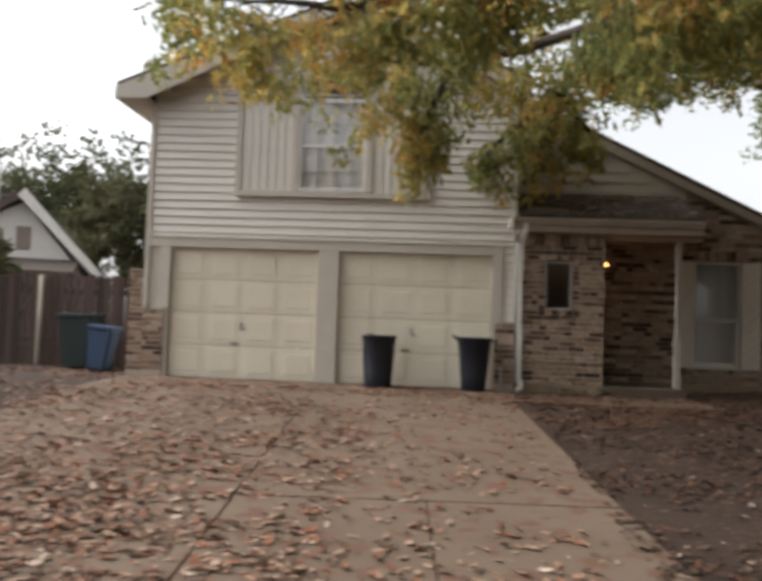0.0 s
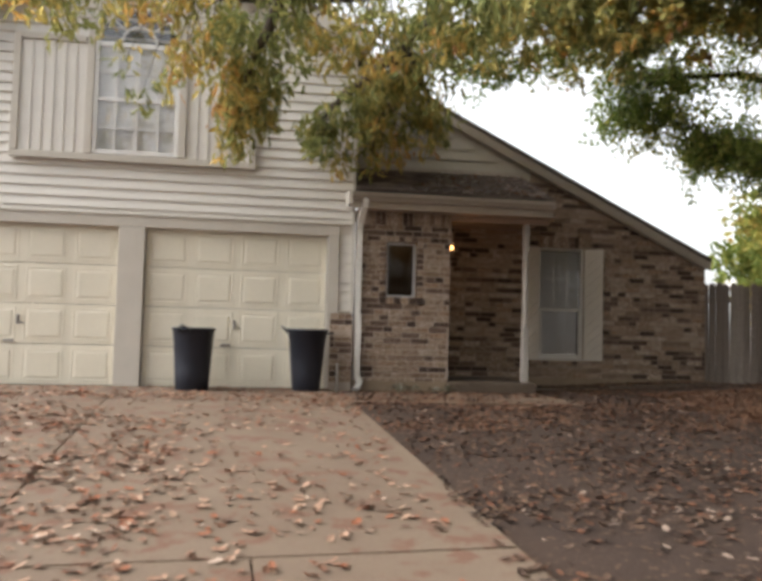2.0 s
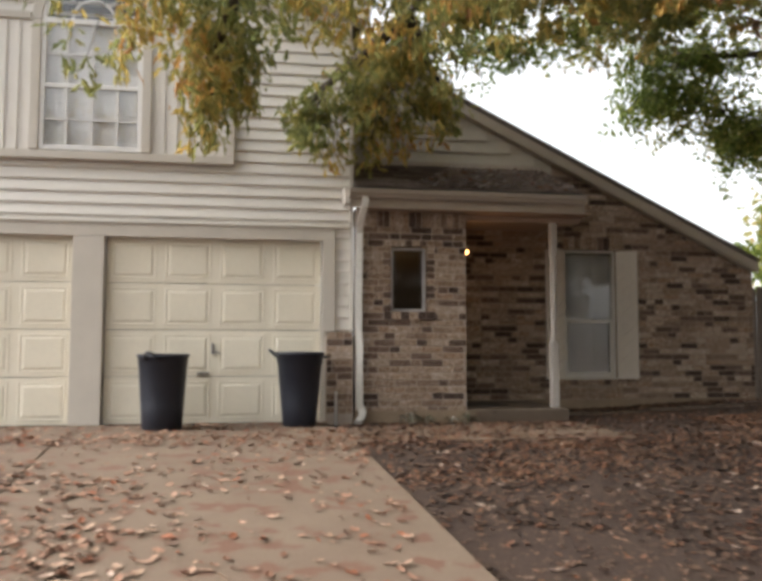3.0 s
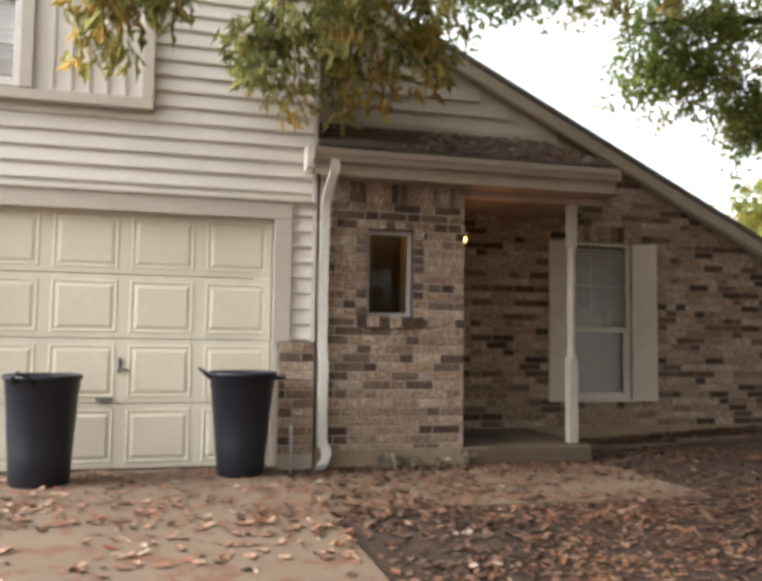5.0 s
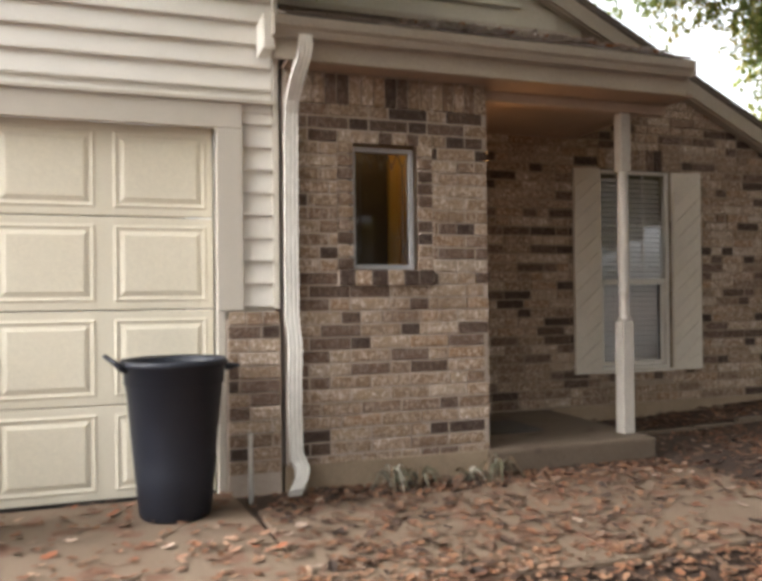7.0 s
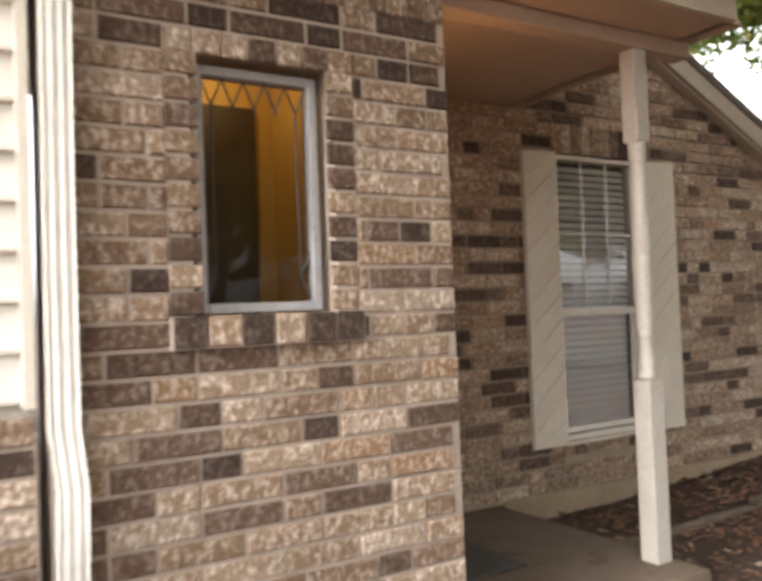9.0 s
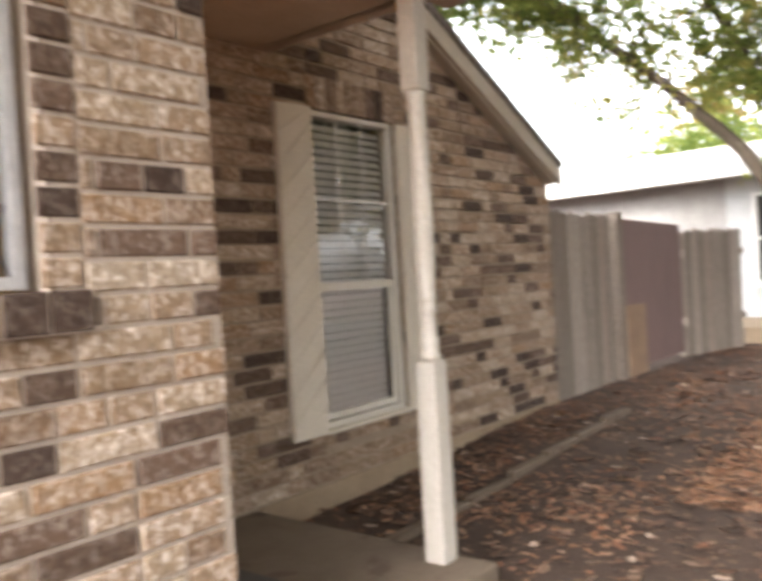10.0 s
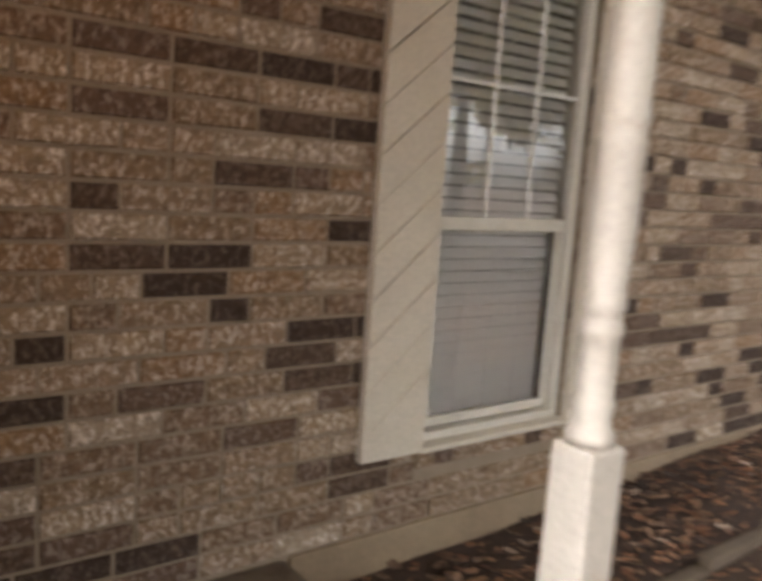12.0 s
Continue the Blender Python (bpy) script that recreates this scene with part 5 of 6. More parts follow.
OAK_LIMBS = (
    # limb path, reach of the twigs, twig ends, leaves a twig end
    (((0.0, -4.2, 4.9), (-0.9, -4.6, 4.3), (-1.9, -5.0, 3.95), (-3.0, -5.3, 3.9)), 0.6, 130, 26),
    (((3.0, -5.0, 5.3), (2.2, -5.4, 4.5), (1.4, -5.6, 4.0), (0.6, -5.5, 3.85)), 0.62, 130, 26),
    (((6.5, -6.5, 5.2), (3.0, -5.0, 5.3), (0.0, -4.2, 4.9), (-1.5, -3.6, 4.6), (-2.7, -3.2, 4.35), (-3.9, -4.4, 4.25)), 0.72, 120, 28),
    (((0.0, -4.2, 4.9), (-0.7, -3.0, 4.3), (-1.1, -2.1, 3.6), (-1.2, -1.9, 3.25)), 0.44, 75, 26),
    (((3.0, -5.0, 5.3), (1.6, -2.2, 5.1), (0.9, -0.6, 4.6), (0.7, 0.0, 4.1), (0.9, 0.2, 3.95)), 0.70, 78, 26),
    (((0.9, -0.6, 4.6), (0.1, -0.6, 3.9), (-0.25, -0.55, 3.5)), 0.45, 55, 26),
    (((0.9, -0.6, 4.6), (1.3, 0.1, 4.3), (1.55, 0.3, 4.15)), 0.5, 30, 26),
    (((1.6, -2.2, 5.1), (0.2, -1.6, 4.8), (-1.2, -1.9, 4.5), (-2.2, -2.6, 4.3)), 0.75, 110, 26),
    (((6.5, -6.5, 5.2), (4.5, -3.0, 5.6), (3.2, -0.6, 5.7), (1.6, 0.6, 5.4)), 0.9, 250, 28),
    (((6.5, -6.5, 5.2), (6.2, -3.0, 6.0), (5.4, -0.4, 6.2), (4.4, 1.0, 6.2)), 1.05, 260, 28),
    (((7.5, -6.5, 5.2), (8.5, -3.5, 6.0), (8.0, -1.0, 6.6), (7.0, 0.5, 6.4)), 1.05, 240, 28),
    (((6.5, -6.5, 5.2), (3.0, -6.5, 6.6), (0.0, -6.0, 7.0), (-3.0, -5.5, 6.8)), 1.3, 170, 26),
    # high limbs above the view, added to shade the yard and porch
    (((6.5, -6.5, 5.2), (4.0, -3.5, 7.6), (2.5, -0.5, 8.0), (1.0, 2.0, 7.6)), 1.5, 190, 26),
    (((6.5, -6.5, 5.2), (7.5, -3.5, 8.0), (7.0, 0.0, 8.4), (6.0, 2.0, 8.0)), 1.5, 170, 26),
    (((6.5, -6.5, 5.2), (6.5, -4.5, 7.2), (5.0, -2.5, 7.4), (3.5, -1.0, 7.2)), 1.7, 260, 28),
    (((6.5, -6.5, 5.2), (8.5, -5.5, 7.0), (9.5, -3.5, 7.4), (9.0, -1.5, 7.4)), 1.7, 260, 28),
    (((6.5, -6.5, 5.2), (4.5, -7.0, 7.2), (2.5, -7.0, 7.4), (0.5, -6.0, 7.2)), 1.6, 220, 28),
    (((6.5, -6.5, 5.2), (6.6, -4.5, 8.6), (5.4, -2.0, 9.4), (4.2, 0.0, 9.2)), 1.9, 260, 28),
    (((6.5, -6.5, 5.2), (8.2, -4.5, 8.8), (8.4, -1.5, 9.6), (7.6, 0.6, 9.4)), 1.9, 260, 28),
    (((6.5, -6.5, 5.2), (5.0, -7.2, 8.4), (3.6, -6.0, 9.2), (2.8, -4.0, 9.2)), 1.8, 220, 28),
    # outer limbs out of view, added to hold off sky light from the street
    (((6.5, -6.5, 5.2), (8.0, -6.0, 4.6), (9.6, -5.2, 3.9), (11.0, -4.6, 3.2)), 1.5, 240, 28),
    (((6.5, -6.5, 5.2), (6.6, -8.6, 4.8), (6.2, -10.5, 4.0), (5.6, -12.0, 3.2)), 1.5, 220, 28),
    (((6.5, -6.5, 5.2), (9.0, -8.5, 5.0), (11.0, -9.5, 4.4), (12.5, -9.5, 3.4)), 1.7, 220, 28),
    (((6.5, -6.5, 5.2), (6.0, -8.5, 6.5), (3.5, -9.5, 7.2), (1.0, -10.0, 7.2)), 1.4, 150, 26),
)
rng = random.Random(7)
oak = thing("oak_tree", (7.5, -8.5, -0.2), "large oak with drooping limbs of green and rust leaves", "tree")
b = B()
tree_limb(b, [(7.5, -8.5, -0.3), (7.4, -8.3, 1.5), (7.2, -7.8, 3.2), (6.8, -7.0, 4.6), (6.5, -6.5, 5.3)], 0.36, 0.2, 14)
wpart("trunk", b, OAK_BARK, oak, smooth=True)
low, high, top = ([], [], []), ([], [], []), ([], [], [])
twigs = B()
for path, reach, ends, per in OAK_LIMBS:
    b = B()
    tree_limb(b, path, 0.10, 0.008)
    wpart("limb", b, OAK_BARK, oak, smooth=True)
    for a, c in spray(path, reach, ends, rng, 1.0 if reach < 0.8 else 0.5):
        store = low if reach < 0.8 else top if reach > 1.45 and c.z > 6.0 else high
        store[0].append(c), store[1].append(round(per * (0.72 if reach < 0.8 else 1.0))), store[2].append(0.20)
        if rng.random() < 0.6:
            tube(twigs, [a, a.lerp(c, 0.5) + Vector((0, 0, 0.05)), c], [0.009, 0.006, 0.003], 4)
tagged(wpart("twig", twigs, OAK_BARK, oak), kind="stuff")
under(leaf_cloud("leaves", *low, 0.155, OAK_LEAF, None, droop=1.2, seed=3, slim=0.6), oak)
under(leaf_cloud("crown", *high, 0.15, OAK_LEAF, None, droop=0.6, seed=8), oak)
# oversized leaves on the unseen high limbs, there to block the sky
under(leaf_cloud("upper_crown", *top, 0.27, OAK_LEAF, None, droop=0.5, seed=9), oak)

myrtle = thing("multi_stem_tree", (9.5, 0.4, -0.03), "smooth-barked multi-stemmed tree with green and yellow leaves", "tree")
STEMS = (
    ((9.45, 0.50, -0.1), (9.5, 0.60, 0.9), (9.5, 0.88, 1.7), (9.4, 1.45, 2.6), (8.9, 2.5, 3.7), (8.2, 3.2, 4.6)),
    ((9.47, 0.45, -0.1), (9.55, 0.52, 1.1), (9.6, 0.85, 2.5), (9.7, 1.6, 4.0), (9.3, 2.2, 5.3)),
    ((9.55, 0.36, -0.1), (9.5, 0.39, 1.2), (9.5, 0.50, 2.4), (9.3, 0.6, 3.9), (8.6, 0.8, 5.4)),
    ((9.5, 0.27, -0.1), (9.46, 0.25, 1.1), (9.55, 0.22, 2.4), (9.5, 0.4, 3.9), (9.9, 0.0, 5.6)),
    ((9.6, 0.22, -0.1), (9.55, 0.14, 0.9), (9.5, -0.12, 2.2), (9.45, -0.12, 3.7), (9.2, -0.8, 5.2)),
)
flare = lathe(B(), [(0.31, -0.12), (0.26, -0.01), (0.22, 0.07), (0.18, 0.16), (0.12, 0.25), (0.04, 0.31)], (0, 0, 0), 20)
for v in flare.verts:
    v.co = Vector((9.5 + v.co.x * 0.62, 0.37 + v.co.y * 1.1, v.co.z)) * 1.0 + Vector((v.co.x, v.co.y, 0)) * 0.25 * noise.noise((v.co.x * 6, v.co.y * 6, 1.0))
wpart("root_flare", flare, BARK, myrtle, smooth=True)
HIGH_LIMB = ((9.3, 1.6, 6.0), (8.6, 2.8, 7.2), (6.8, 3.0, 6.9), (4.9, 3.0, 6.35), (2.2, 3.0, 5.65))
LOW_LIMB = ((9.3, 2.0, 5.3), (8.3, 3.3, 6.1), (6.8, 3.6, 6.1), (5.9, 3.7, 6.0))
centres, counts, spreads = [], [], []
for path in (HIGH_LIMB, LOW_LIMB):
    b = B()
    tree_limb(b, path, 0.085, 0.025, 10)
    wpart("limb", b, OAK_BARK, myrtle, smooth=True)
for i, path in enumerate(STEMS):
    b = B()
    tree_limb(b, path, 0.135 - 0.010 * i, 0.03, 12)
    wpart("stem", b, BARK, myrtle, smooth=True)
twigs = B()
for path, reach, ends in ((STEMS[0][2:], 0.9, 95), (STEMS[1][2:], 1.0, 110), (STEMS[2][2:], 1.15, 170), (STEMS[3][2:], 1.2, 170), (STEMS[4][2:], 1.1, 150),
                          (((8.2, 3.2, 4.6), (6.9, 4.2, 5.5), (6.1, 4.3, 5.5)), 0.9, 170), (((8.9, 2.5, 3.7), (8.2, 3.9, 4.8), (7.9, 4.4, 4.6)), 0.85, 140),
                          (HIGH_LIMB, 0.8, 260), (LOW_LIMB, 0.75, 150)):
    for a, c in spray(path, reach, ends, rng, 0.2):
        if c.z < 2.9 and rng.random() < 0.93:
            continue
        centres.append(c), counts.append(24), spreads.append(0.24)
        tube(twigs, [a, a.lerp(c, 0.5) + Vector((0, 0, 0.08)), c], [0.012, 0.008, 0.004], 4)
tagged(wpart("twig", twigs, BARK, myrtle), kind="stuff")
under(leaf_cloud("leaves", centres, counts, spreads, 0.11, MYRTLE_LEAF, None, droop=0.3, seed=4), myrtle)


def side_yard(ob):
    """The tree, fences and neighbours beyond the wing stand on the raised side yard, turned a few degrees from the house."""
    ob.matrix_world = Matrix.Translation((1.009, -1.262, 1.352)) @ Matrix.Rotation(radians(-4.25), 4, "Z") @ Matrix.Scale(0.906, 4) @ Matrix.Translation((-1.338, 0.935, -1.374)) @ ob.matrix_basis
    return ob


def far_tree(x, y, h, r, seed, material=FAR_LEAF):
    t = thing("background_tree", (x, y, -0.3), "distant dull green tree; the street-side ones are unseen and added for shade", "tree", "background trees")
    b = B()
    tree_limb(b, [(0, 0, -0.2), (0.1, 0, h * 0.3), (0.0, 0.1, h * 0.65)], 0.22, 0.08)
    part("trunk", b, OAK_BARK, t)
    rg = random.Random(seed)
    cs = [(rg.gauss(0, r * 0.45), rg.gauss(0, r * 0.45), h * 0.62 + rg.gauss(0, h * 0.16)) for i in range(210)]
    leaf_cloud("crown", cs, [24] * 210, [0.55] * 210, 0.32, material, t, droop=0.2, seed=seed)
    return t


for i, (x, y, h, r) in enumerate(((-15.5, 22, 9.0, 2.8), (-19.0, 24, 9.4, 3.0), (-12.4, 23, 8.8, 2.6), (-23, 26, 10, 3.0), (-9.4, 21, 8.4, 2.4))):
    far_tree(x, y, h, r, 20 + i)
side_yard(far_tree(14.2, 11.5, 6.3, 1.3, 38, MYRTLE_LEAF))
far_tree(-11.5, 4.6, 3.1, 0.55, 33)
for ob in [o for o in scene.objects if o.parent is None and o.name.split(".")[0] in ("multi_stem_tree", "side_fence", "garden_gate", "gate_post", "neighbour_house", "neighbour_step", "parked_car", "side_drive")]:
    side_yard(ob)
for i, (x, y, h, r) in enumerate(((31, 9, 8, 3.0), (34, 2, 8, 3.2))):
    side_yard(far_tree(x, y, h, r, 40 + i, MYRTLE_LEAF))
# street trees mirrored in the windows; nearer ones unseen, added to block sky light
for i, (x, y, h, r) in enumerate(((-12, -29, 12, 4.5), (11, -29, 12, 4.5), (22, -28, 12, 4.6), (-24, -30, 12, 4.6), (-1, -44, 14, 5.5), (-32, -20, 12, 4.5), (13, -13, 9, 3.6), (18, -9, 9, 3.4), (9.5, -15.5, 11, 4.2), (15.5, -5.5, 10, 3.8), (2.5, -23.5, 13, 5.0), (13.5, -9.5, 10, 4.0), (6, -18, 10, 3.6), (12, -20, 11, 3.8))):
    far_tree(x, y, h, r, 60 + i)


# ---- fallen leaves ----
def fallen(name, spots, size, seed, label, material=FALLEN):
    """Curled dry leaves lying on the ground; spots: (x0, x1, y0, y1, count, base height or None)."""
    rg = np.random.default_rng(seed)
    pos = []
    for x0, x1, y0, y1, n, zz in spots:
        xs_, ys_ = rg.uniform(x0, x1, n), rg.uniform(y0, y1, n)
        for x, y in zip(xs_, ys_):
            patch = 0.55 + 0.9 * noise.noise((x * 0.8, y * 1.1, seed)) + 0.5 * noise.noise((x * 2.6, y * 3.0, seed + 5.0))
            if rg.random() > patch:
                continue
            pos.append((x, y, zz if zz is not None else ground_z(x, y) + (0.03 if -5.75 < x + SKEW * y < 0.07 and y < -0.02 else 0.02 if 0.15 < x < 3.0 and -1.72 < y < -0.4 else 0.025 if 3 < x < 6.4 and y > 0.7 else 0.0)))
    pos = np.asarray(pos)
    n = len(pos)
    ln = size * rg.uniform(0.55, 1.35, n)
    a = rg.uniform(0, 2 * np.pi, n)
    ax = np.stack([np.cos(a), np.sin(a), rg.normal(0, 0.16, n)], 1)
    sd = np.stack([-np.sin(a), np.cos(a), rg.normal(0, 0.2, n)], 1)
    curl = rg.uniform(0.05, 0.4, n)
    rows = []
    for t, w in ((-0.5, 0.02), (-0.2, 0.26), (0.05, 0.20), (0.25, 0.28), (0.5, 0.02)):
        lift = (curl * (t * 2) ** 2 * 0.4 + 0.02) * ln
        for s in (-1, 0, 1):
            p = pos + ax * (ln * t)[:, None] + sd * (ln * w * s)[:, None]
            p[:, 2] += np.abs(lift) + np.abs(s) * ln * w * curl + 0.008
            rows.append(p)
    v = np.stack(rows, 1).reshape(-1, 3)
    q = []
    for k in range(4):
        for s in (0, 1):
            i = k * 3 + s
            q.append((i, i + 1, i + 4, i + 3))
    f = (np.asarray(q)[None] + (np.arange(n) * 15)[:, None, None]).reshape(-1, 4)
    me = bpy.data.meshes.new(name)
    me.from_pydata(v.tolist(), [], f.tolist())
    me.materials.append(material)
    return tagged(new(name, me), label, "fallen leaves", kind="stuff")


fallen("drive_leaves", ((-5.8, 0.2, -12.5, -0.15, 10000, None), (-5.8, -1.5, -9.0, -1.0, 5500, None), (-5.4, -1.4, -11.5, -5.0, 6000, None), (-10.0, -5.8, -9.0, 1.4, 7000, None), (-2.4, 0.4, -0.5, 0.0, 160, None)),
       0.068, 11, "dry tan and pinkish fallen leaves over the driveway")
fallen("yard_leaves", ((0.35, 9.0, -12.0, -1.75, 30000, None), (3.1, 12.0, -1.8, 0.6, 4200, None), (0.2, 5.0, -1.75, -0.3, 2200, None), (0.3, 3.0, -0.42, -0.06, 1300, None), (3.05, 6.35, 0.72, 1.27, 700, None), (6.5, 13.0, 0.4, 1.3, 1600, None)),
       0.062, 14, "brown and rust fallen leaves, darkened for tree shade, matted over the yard", SHADED_LEAF)
fallen("rust_leaves", ((4.4, 13.0, -3.0, -0.3, 46000, None), (3.0, 9.0, -0.3, 0.62, 2200, None), (6.5, 13.0, 0.3, 1.2, 2500, None), (0.3, 5.5, -3.4, -1.75, 5500, None), (0.3, 3.1, -1.75, -0.4, 1500, None), (-0.3, 4.5, -2.2, -1.5, 2200, None), (0.4, 4.0, -6.0, -2.6, 1800, None), (0.3, 3.0, -0.44, -0.06, 1700, None), (-1.8, 0.2, -2.0, -0.05, 700, None), (3.05, 6.35, 0.72, 1.27, 900, None)),
       0.046, 15, "rust and tan fallen leaves between porch and tree", mottled("rust_leaf", [(0.0, (0.179, 0.090, 0.050)), (0.2, (0.195, 0.107, 0.064)), (0.4, (0.168, 0.076, 0.041)), (0.6, (0.203, 0.121, 0.078)), (0.78, (0.156, 0.080, 0.050)), (0.95, (0.226, 0.156, 0.113))], rough=0.75, bump=0.2))
fallen("roof_leaves", tuple((1.0 + 0.9 * k / 12, 3.12, -0.2 + 0.115 * k, -0.085 + 0.115 * k, 95, 2.755 + 0.047 * k) for k in range(12)), 0.075, 12, "pale curled leaves lying on the porch roof", mottled("pale_leaf", [(0.0, (0.62, 0.56, 0.52)), (0.4, (0.74, 0.69, 0.65)), (0.7, (0.50, 0.42, 0.36)), (0.92, (0.45, 0.18, 0.06))], rough=0.7, bump=0.1))


def withered_plant(cx, cy, n, h, seed):
    """A clump of limp strap leaves bending to the ground."""
    p = thing("withered_plant", (cx, cy, -0.03), "limp grey-green strap-leaved plant among fallen leaves", "plant", "plants by the footing")
    rg = random.Random(seed)
    for i in range(n):
        a, r, hh, w = rg.uniform(0, 6.28), rg.uniform(0.08, 0.2), h * rg.uniform(0.5, 1.1), rg.uniform(0.008, 0.016)
        b, prev = B(), None
        for k in range(6):
            t = k / 5
            d, z = r * t, hh * (1 - (2 * t - 0.9) ** 2 / 0.9) + 0.01
            c = Vector((math.cos(a) * d, math.sin(a) * d * 0.7, max(0.005, z)))
            sd = Vector((-math.sin(a), math.cos(a), 0.3)) * w * (1 - t * 0.8)
            cur = (b.verts.new(c - sd), b.verts.new(c + Vector((0, 0, -0.004))), b.verts.new(c + sd))
            if prev:
                b.faces.new((prev[0], prev[1], cur[1], cur[0])), b.faces.new((prev[1], prev[2], cur[2], cur[1]))
            prev = cur
        part("blade", b, STRAP, p)
    return p


STRAP = mottled("strap_leaf", [(0.0, (0.11, 0.105, 0.065)), (0.3, (0.18, 0.165, 0.12)), (0.6, (0.13, 0.085, 0.05)), (0.85, (0.32, 0.29, 0.24))], rough=0.7, bump=0.2)
withered_plant(0.98, -0.21, 26, 0.13, 1)
withered_plant(1.18, -0.16, 18, 0.10, 2)
withered_plant(1.70, -0.19, 26, 0.13, 3)
withered_plant(1.48, -0.21, 14, 0.08, 4)

# ---- bricks ----
JT = 0.013
brick_cache = {}


def brick_mesh(w, h):
    key = (round(w, 3), round(h, 3))
    if key not in brick_cache:
        b = B()
        i = 0.004
        ring0 = [(-w / 2, 0.004, -h / 2), (w / 2, 0.004, -h / 2), (w / 2, 0.004, h / 2), (-w / 2, 0.004, h / 2)]
        ring1 = [(x, -0.005, z) for x, _, z in ring0]
        ring2 = [(x - math.copysign(i, x), -0.0095, z - math.copysign(i, z)) for x, _, z in ring0]
        r = [[b.verts.new(p) for p in q] for q in (ring0, ring1, ring2)]
        for p, q in zip(r, r[1:]):
            for k in range(4):
                b.faces.new((p[k], p[(k + 1) % 4], q[(k + 1) % 4], q[k]))
        b.faces.new(r[2])
        brick_cache[key] = mesh_of("brick", b, BRICK)
    return brick_cache[key]


class Wall:
    """Lays bricks on a wall that faces the street; those inside near are objects, the rest one joined mesh."""

    def __init__(self, parent, y, near, bw=0.258, bh=0.0785):
        self.bw, self.bh = bw, bh
        self.parent, self.y, self.near, self.v, self.f = parent, y, near, [], []

    def lay(self, x0, x1, z0, z1):
        w, h = x1 - x0, z1 - z0
        if w < 0.02 or h < 0.02:
            return
        cx, cz = (x0 + x1) / 2, (z0 + z1) / 2
        dy = random.uniform(-0.003, 0.002)
        me = brick_mesh(w, h)
        if self.near(cx, cz):
            ob = new("brick", me)
            ob.parent = self.parent
            ob.location = (cx, self.y + dy, cz)
            ob.rotation_euler = (0, random.uniform(-0.006, 0.006), 0)
        else:
            o = len(self.v)
            self.v += [(cx + v.co.x, self.y + dy + v.co.y, cz + v.co.z) for v in me.vertices]
            self.f += [[o + i for i in p.vertices] for p in me.polygons]

    def courses(self, x0, x1, z0, z1, holes=(), top=None, left=None):
        r, z = 0, z0
        while z + self.bh * 0.6 < z1:
            zt = min(z + self.bh - JT, z1)
            spans = [(x0, x1)]
            if top:
                lim = top(zt)
                spans = [(x0, min(x1, lim))]
            for hx0, hx1, hz0, hz1 in holes:
                if z < hz1 - 0.01 and zt > hz0 + 0.01:
                    spans = [s for a, c in spans for s in ((a, min(c, hx0)), (max(a, hx1), c)) if s[1] - s[0] > 0.02]
            start = x0 - (self.bw / 2 if r % 2 else 0) - random.choice((0, 0, 0.06))
            for a, c in spans:
                k = math.floor((a - start) / self.bw)
                u = start + k * self.bw
                while u < c:
                    step = self.bw * random.choice((1, 1, 0.5))
                    self.lay(max(u, a + 0.002), min(u + step - JT, c - 0.002), z, zt)
                    u += step
            z += self.bh
            r += 1

    def row(self, x0, x1, z0, z1, w):
        n = max(1, round((x1 - x0) / w))
        s = (x1 - x0) / n
        for i in range(n):
            self.lay(x0 + i * s + 0.004, x0 + (i + 1) * s - 0.004, z0, z1)

    def done(self):
        if self.v:
            me = bpy.data.meshes.new("brickwork")
            me.from_pydata(self.v, [], self.f)
            me.materials.append(BRICK)
            ob = new("brickwork", me)
            ob.parent = self.parent
            tagged(ob, kind="stuff")


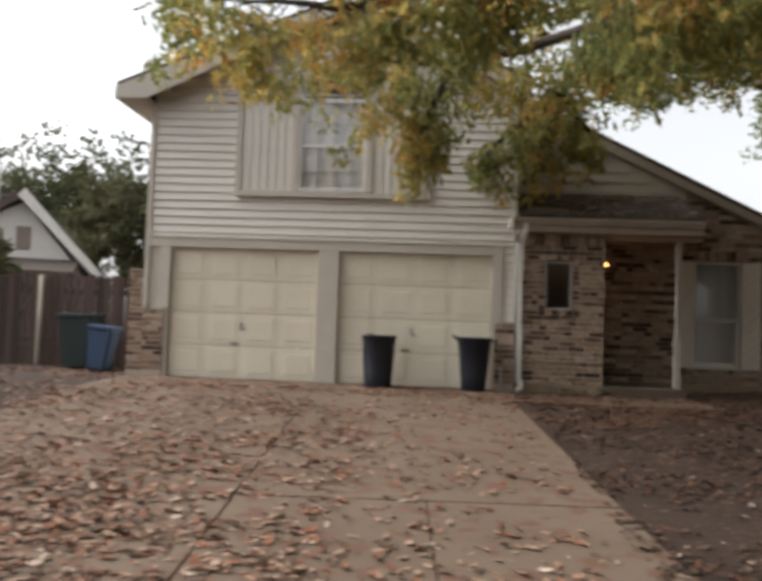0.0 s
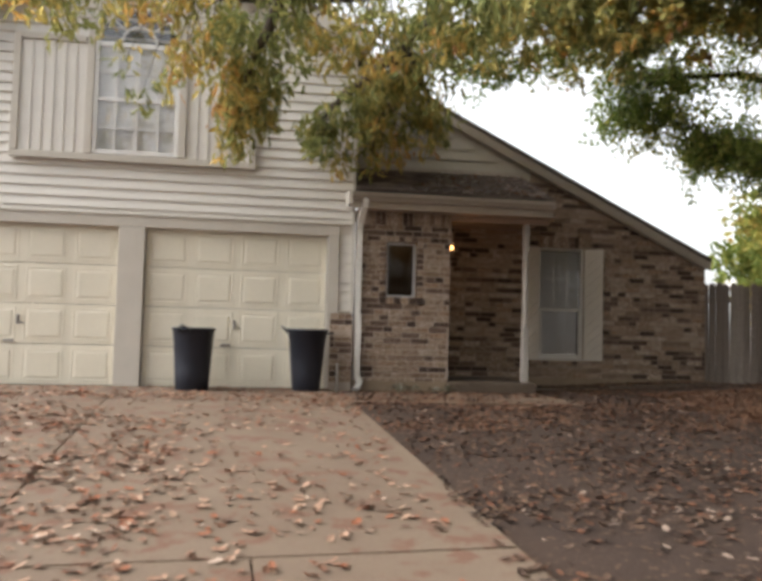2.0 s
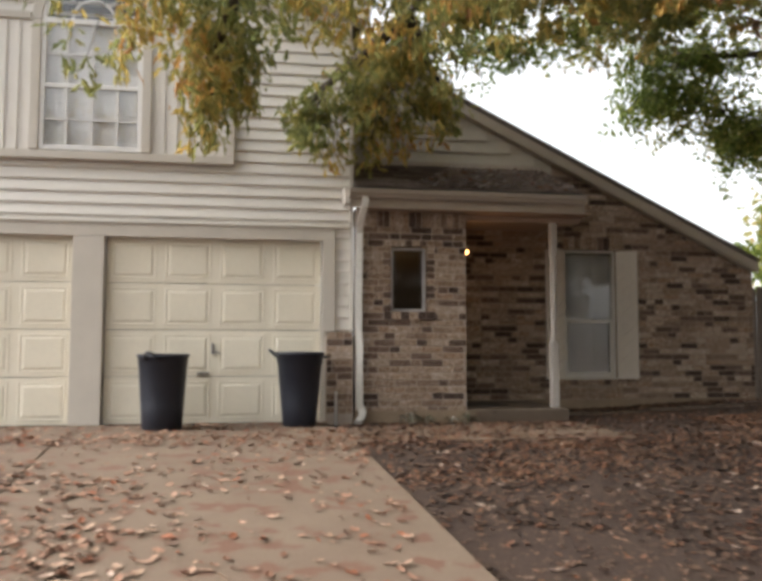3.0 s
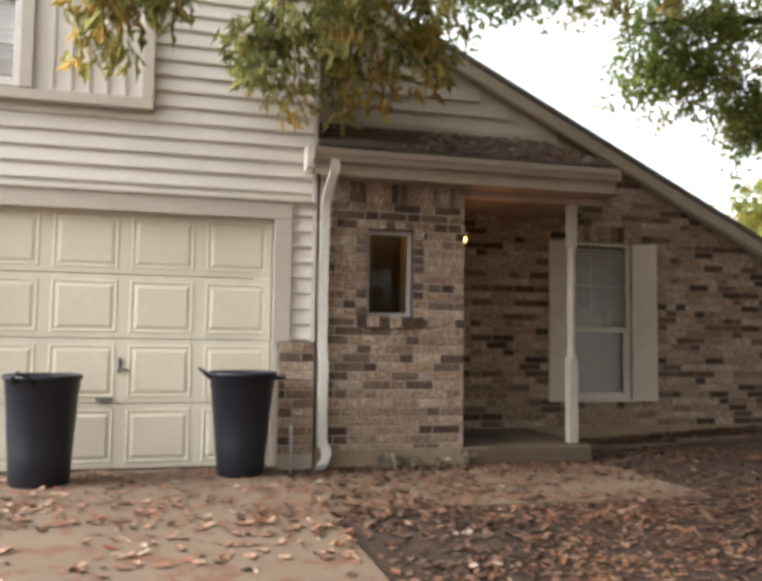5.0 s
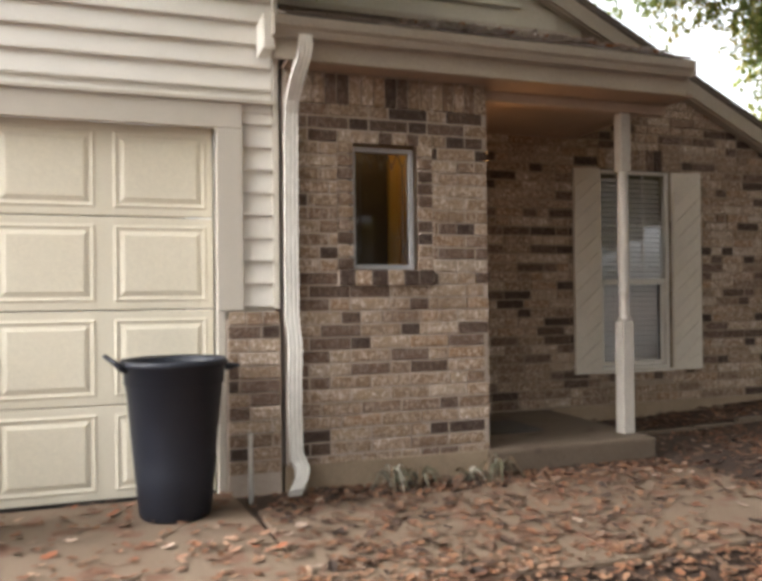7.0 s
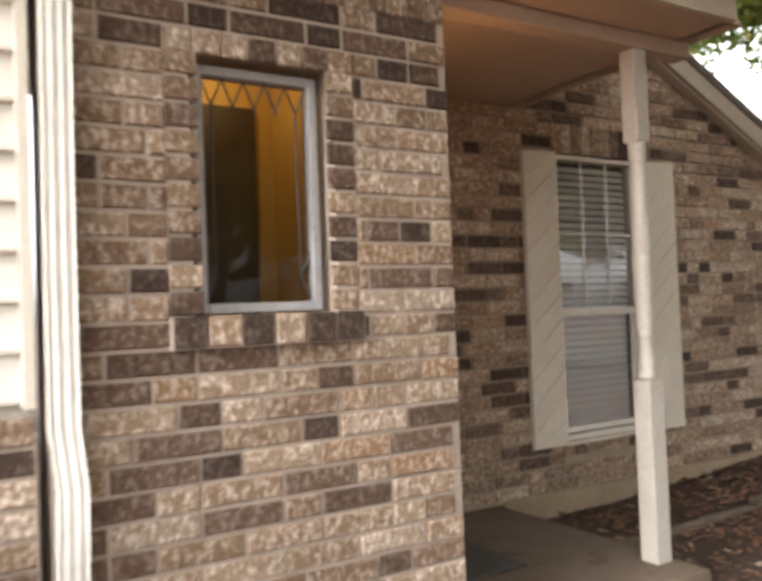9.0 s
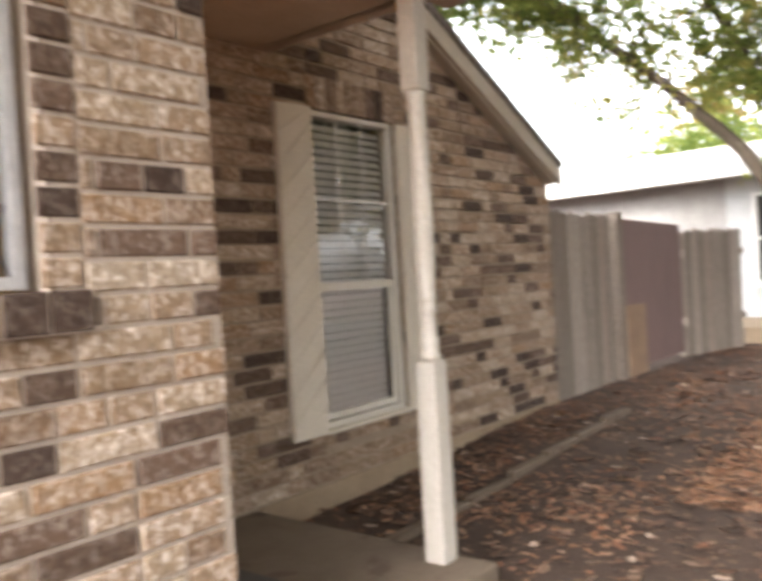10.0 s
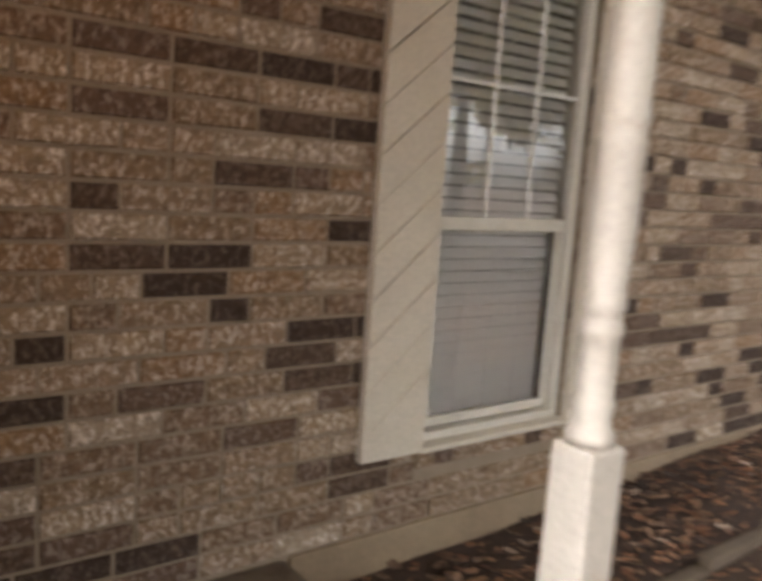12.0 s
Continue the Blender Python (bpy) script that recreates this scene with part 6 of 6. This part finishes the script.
hx0, hx1, hz0, hz1 = WIN1
part("sill_bed", box(B(), hx0 - 0.107, hx1 + 0.107, ENTRY_Y - 0.030, ENTRY_Y + 0.03, hz0 - 0.102, hz0 - 0.010), MORTAR, wall_entry)
e = Wall(wall_entry, ENTRY_Y, lambda x, z: True)
bord = 0.105
e.courses(ENTRY_X[0] - 0.03, ENTRY_X[1], 0.096, 2.285, holes=((hx0 - bord, hx1 + bord, hz0 - 0.095, hz1 + 0.074),))
e.row(ENTRY_X[0] - 0.03, ENTRY_X[1], 2.285, CEIL - 0.008, 0.0785)
e.row(hx0 - bord, hx1 + bord, hz1 + 0.010, hz1 + 0.081, 0.088)
sill = Wall(wall_entry, ENTRY_Y - 0.030, lambda x, z: True)
sill.row(hx0 - bord, hx1 + bord, hz0 - 0.098, hz0 - 0.006, 0.105)
z = hz0
while z < hz1 - 0.02:
    e.lay(hx0 - bord + 0.004, hx0 - 0.004, z, z + e.bh - JT)
    e.lay(hx1 + 0.004, hx1 + bord - 0.004, z, z + e.bh - JT)
    z += e.bh
e.done()
w = Wall(wall_wing, WING_Y, lambda x, z: 2.0 < x < 3.6 and 0.1 < z < 2.4)
wx0, wx1, wz0, wz1 = WIN2
w.courses(ENTRY_X[1], WING_R, 0.14, 3.3, holes=((wx0 - 0.01, wx1 + 0.01, wz0 - 0.10, wz1 + 0.20), (ENTRY_X[1], 3.1, CEIL, 4.0)), top=lambda zt: RAKE_TIP[0] - (zt + 0.12 - RAKE_TIP[1]) / RAKE_SLOPE)
w.row(wx0 - 0.01, wx1 + 0.01, wz1 + 0.008, wz1 + 0.195, 0.09)
w.row(wx0 - 0.01, wx1 + 0.01, wz0 - 0.095, wz0 - 0.025, 0.1)
w.done()
pier = structure("garage_wainscot", box(box(box(B(), 0.05, 0.36, -0.04, 0.029, -0.1, 0.99), -5.60, -5.255, -0.04, 0.029, -0.1, 1.04), -5.86, -5.605, 0.0, 0.6, -0.1, 1.72), MORTAR, "low brick wainscot beside the garage doors", "wall")
p = Wall(pier, -0.04, lambda x, z: True)
p.courses(0.055, 0.355, 0.10, 0.95)
p.row(0.055, 0.355, 0.962, 1.035, 0.105)
p.courses(-5.60, -5.26, 0.10, 0.98)
p.row(-5.60, -5.26, 1.0, 1.075, 0.105)
p.done()
p = Wall(pier, 0.0, lambda x, z: True)
p.courses(-5.86, -5.61, 0.08, 1.70)
p.done()
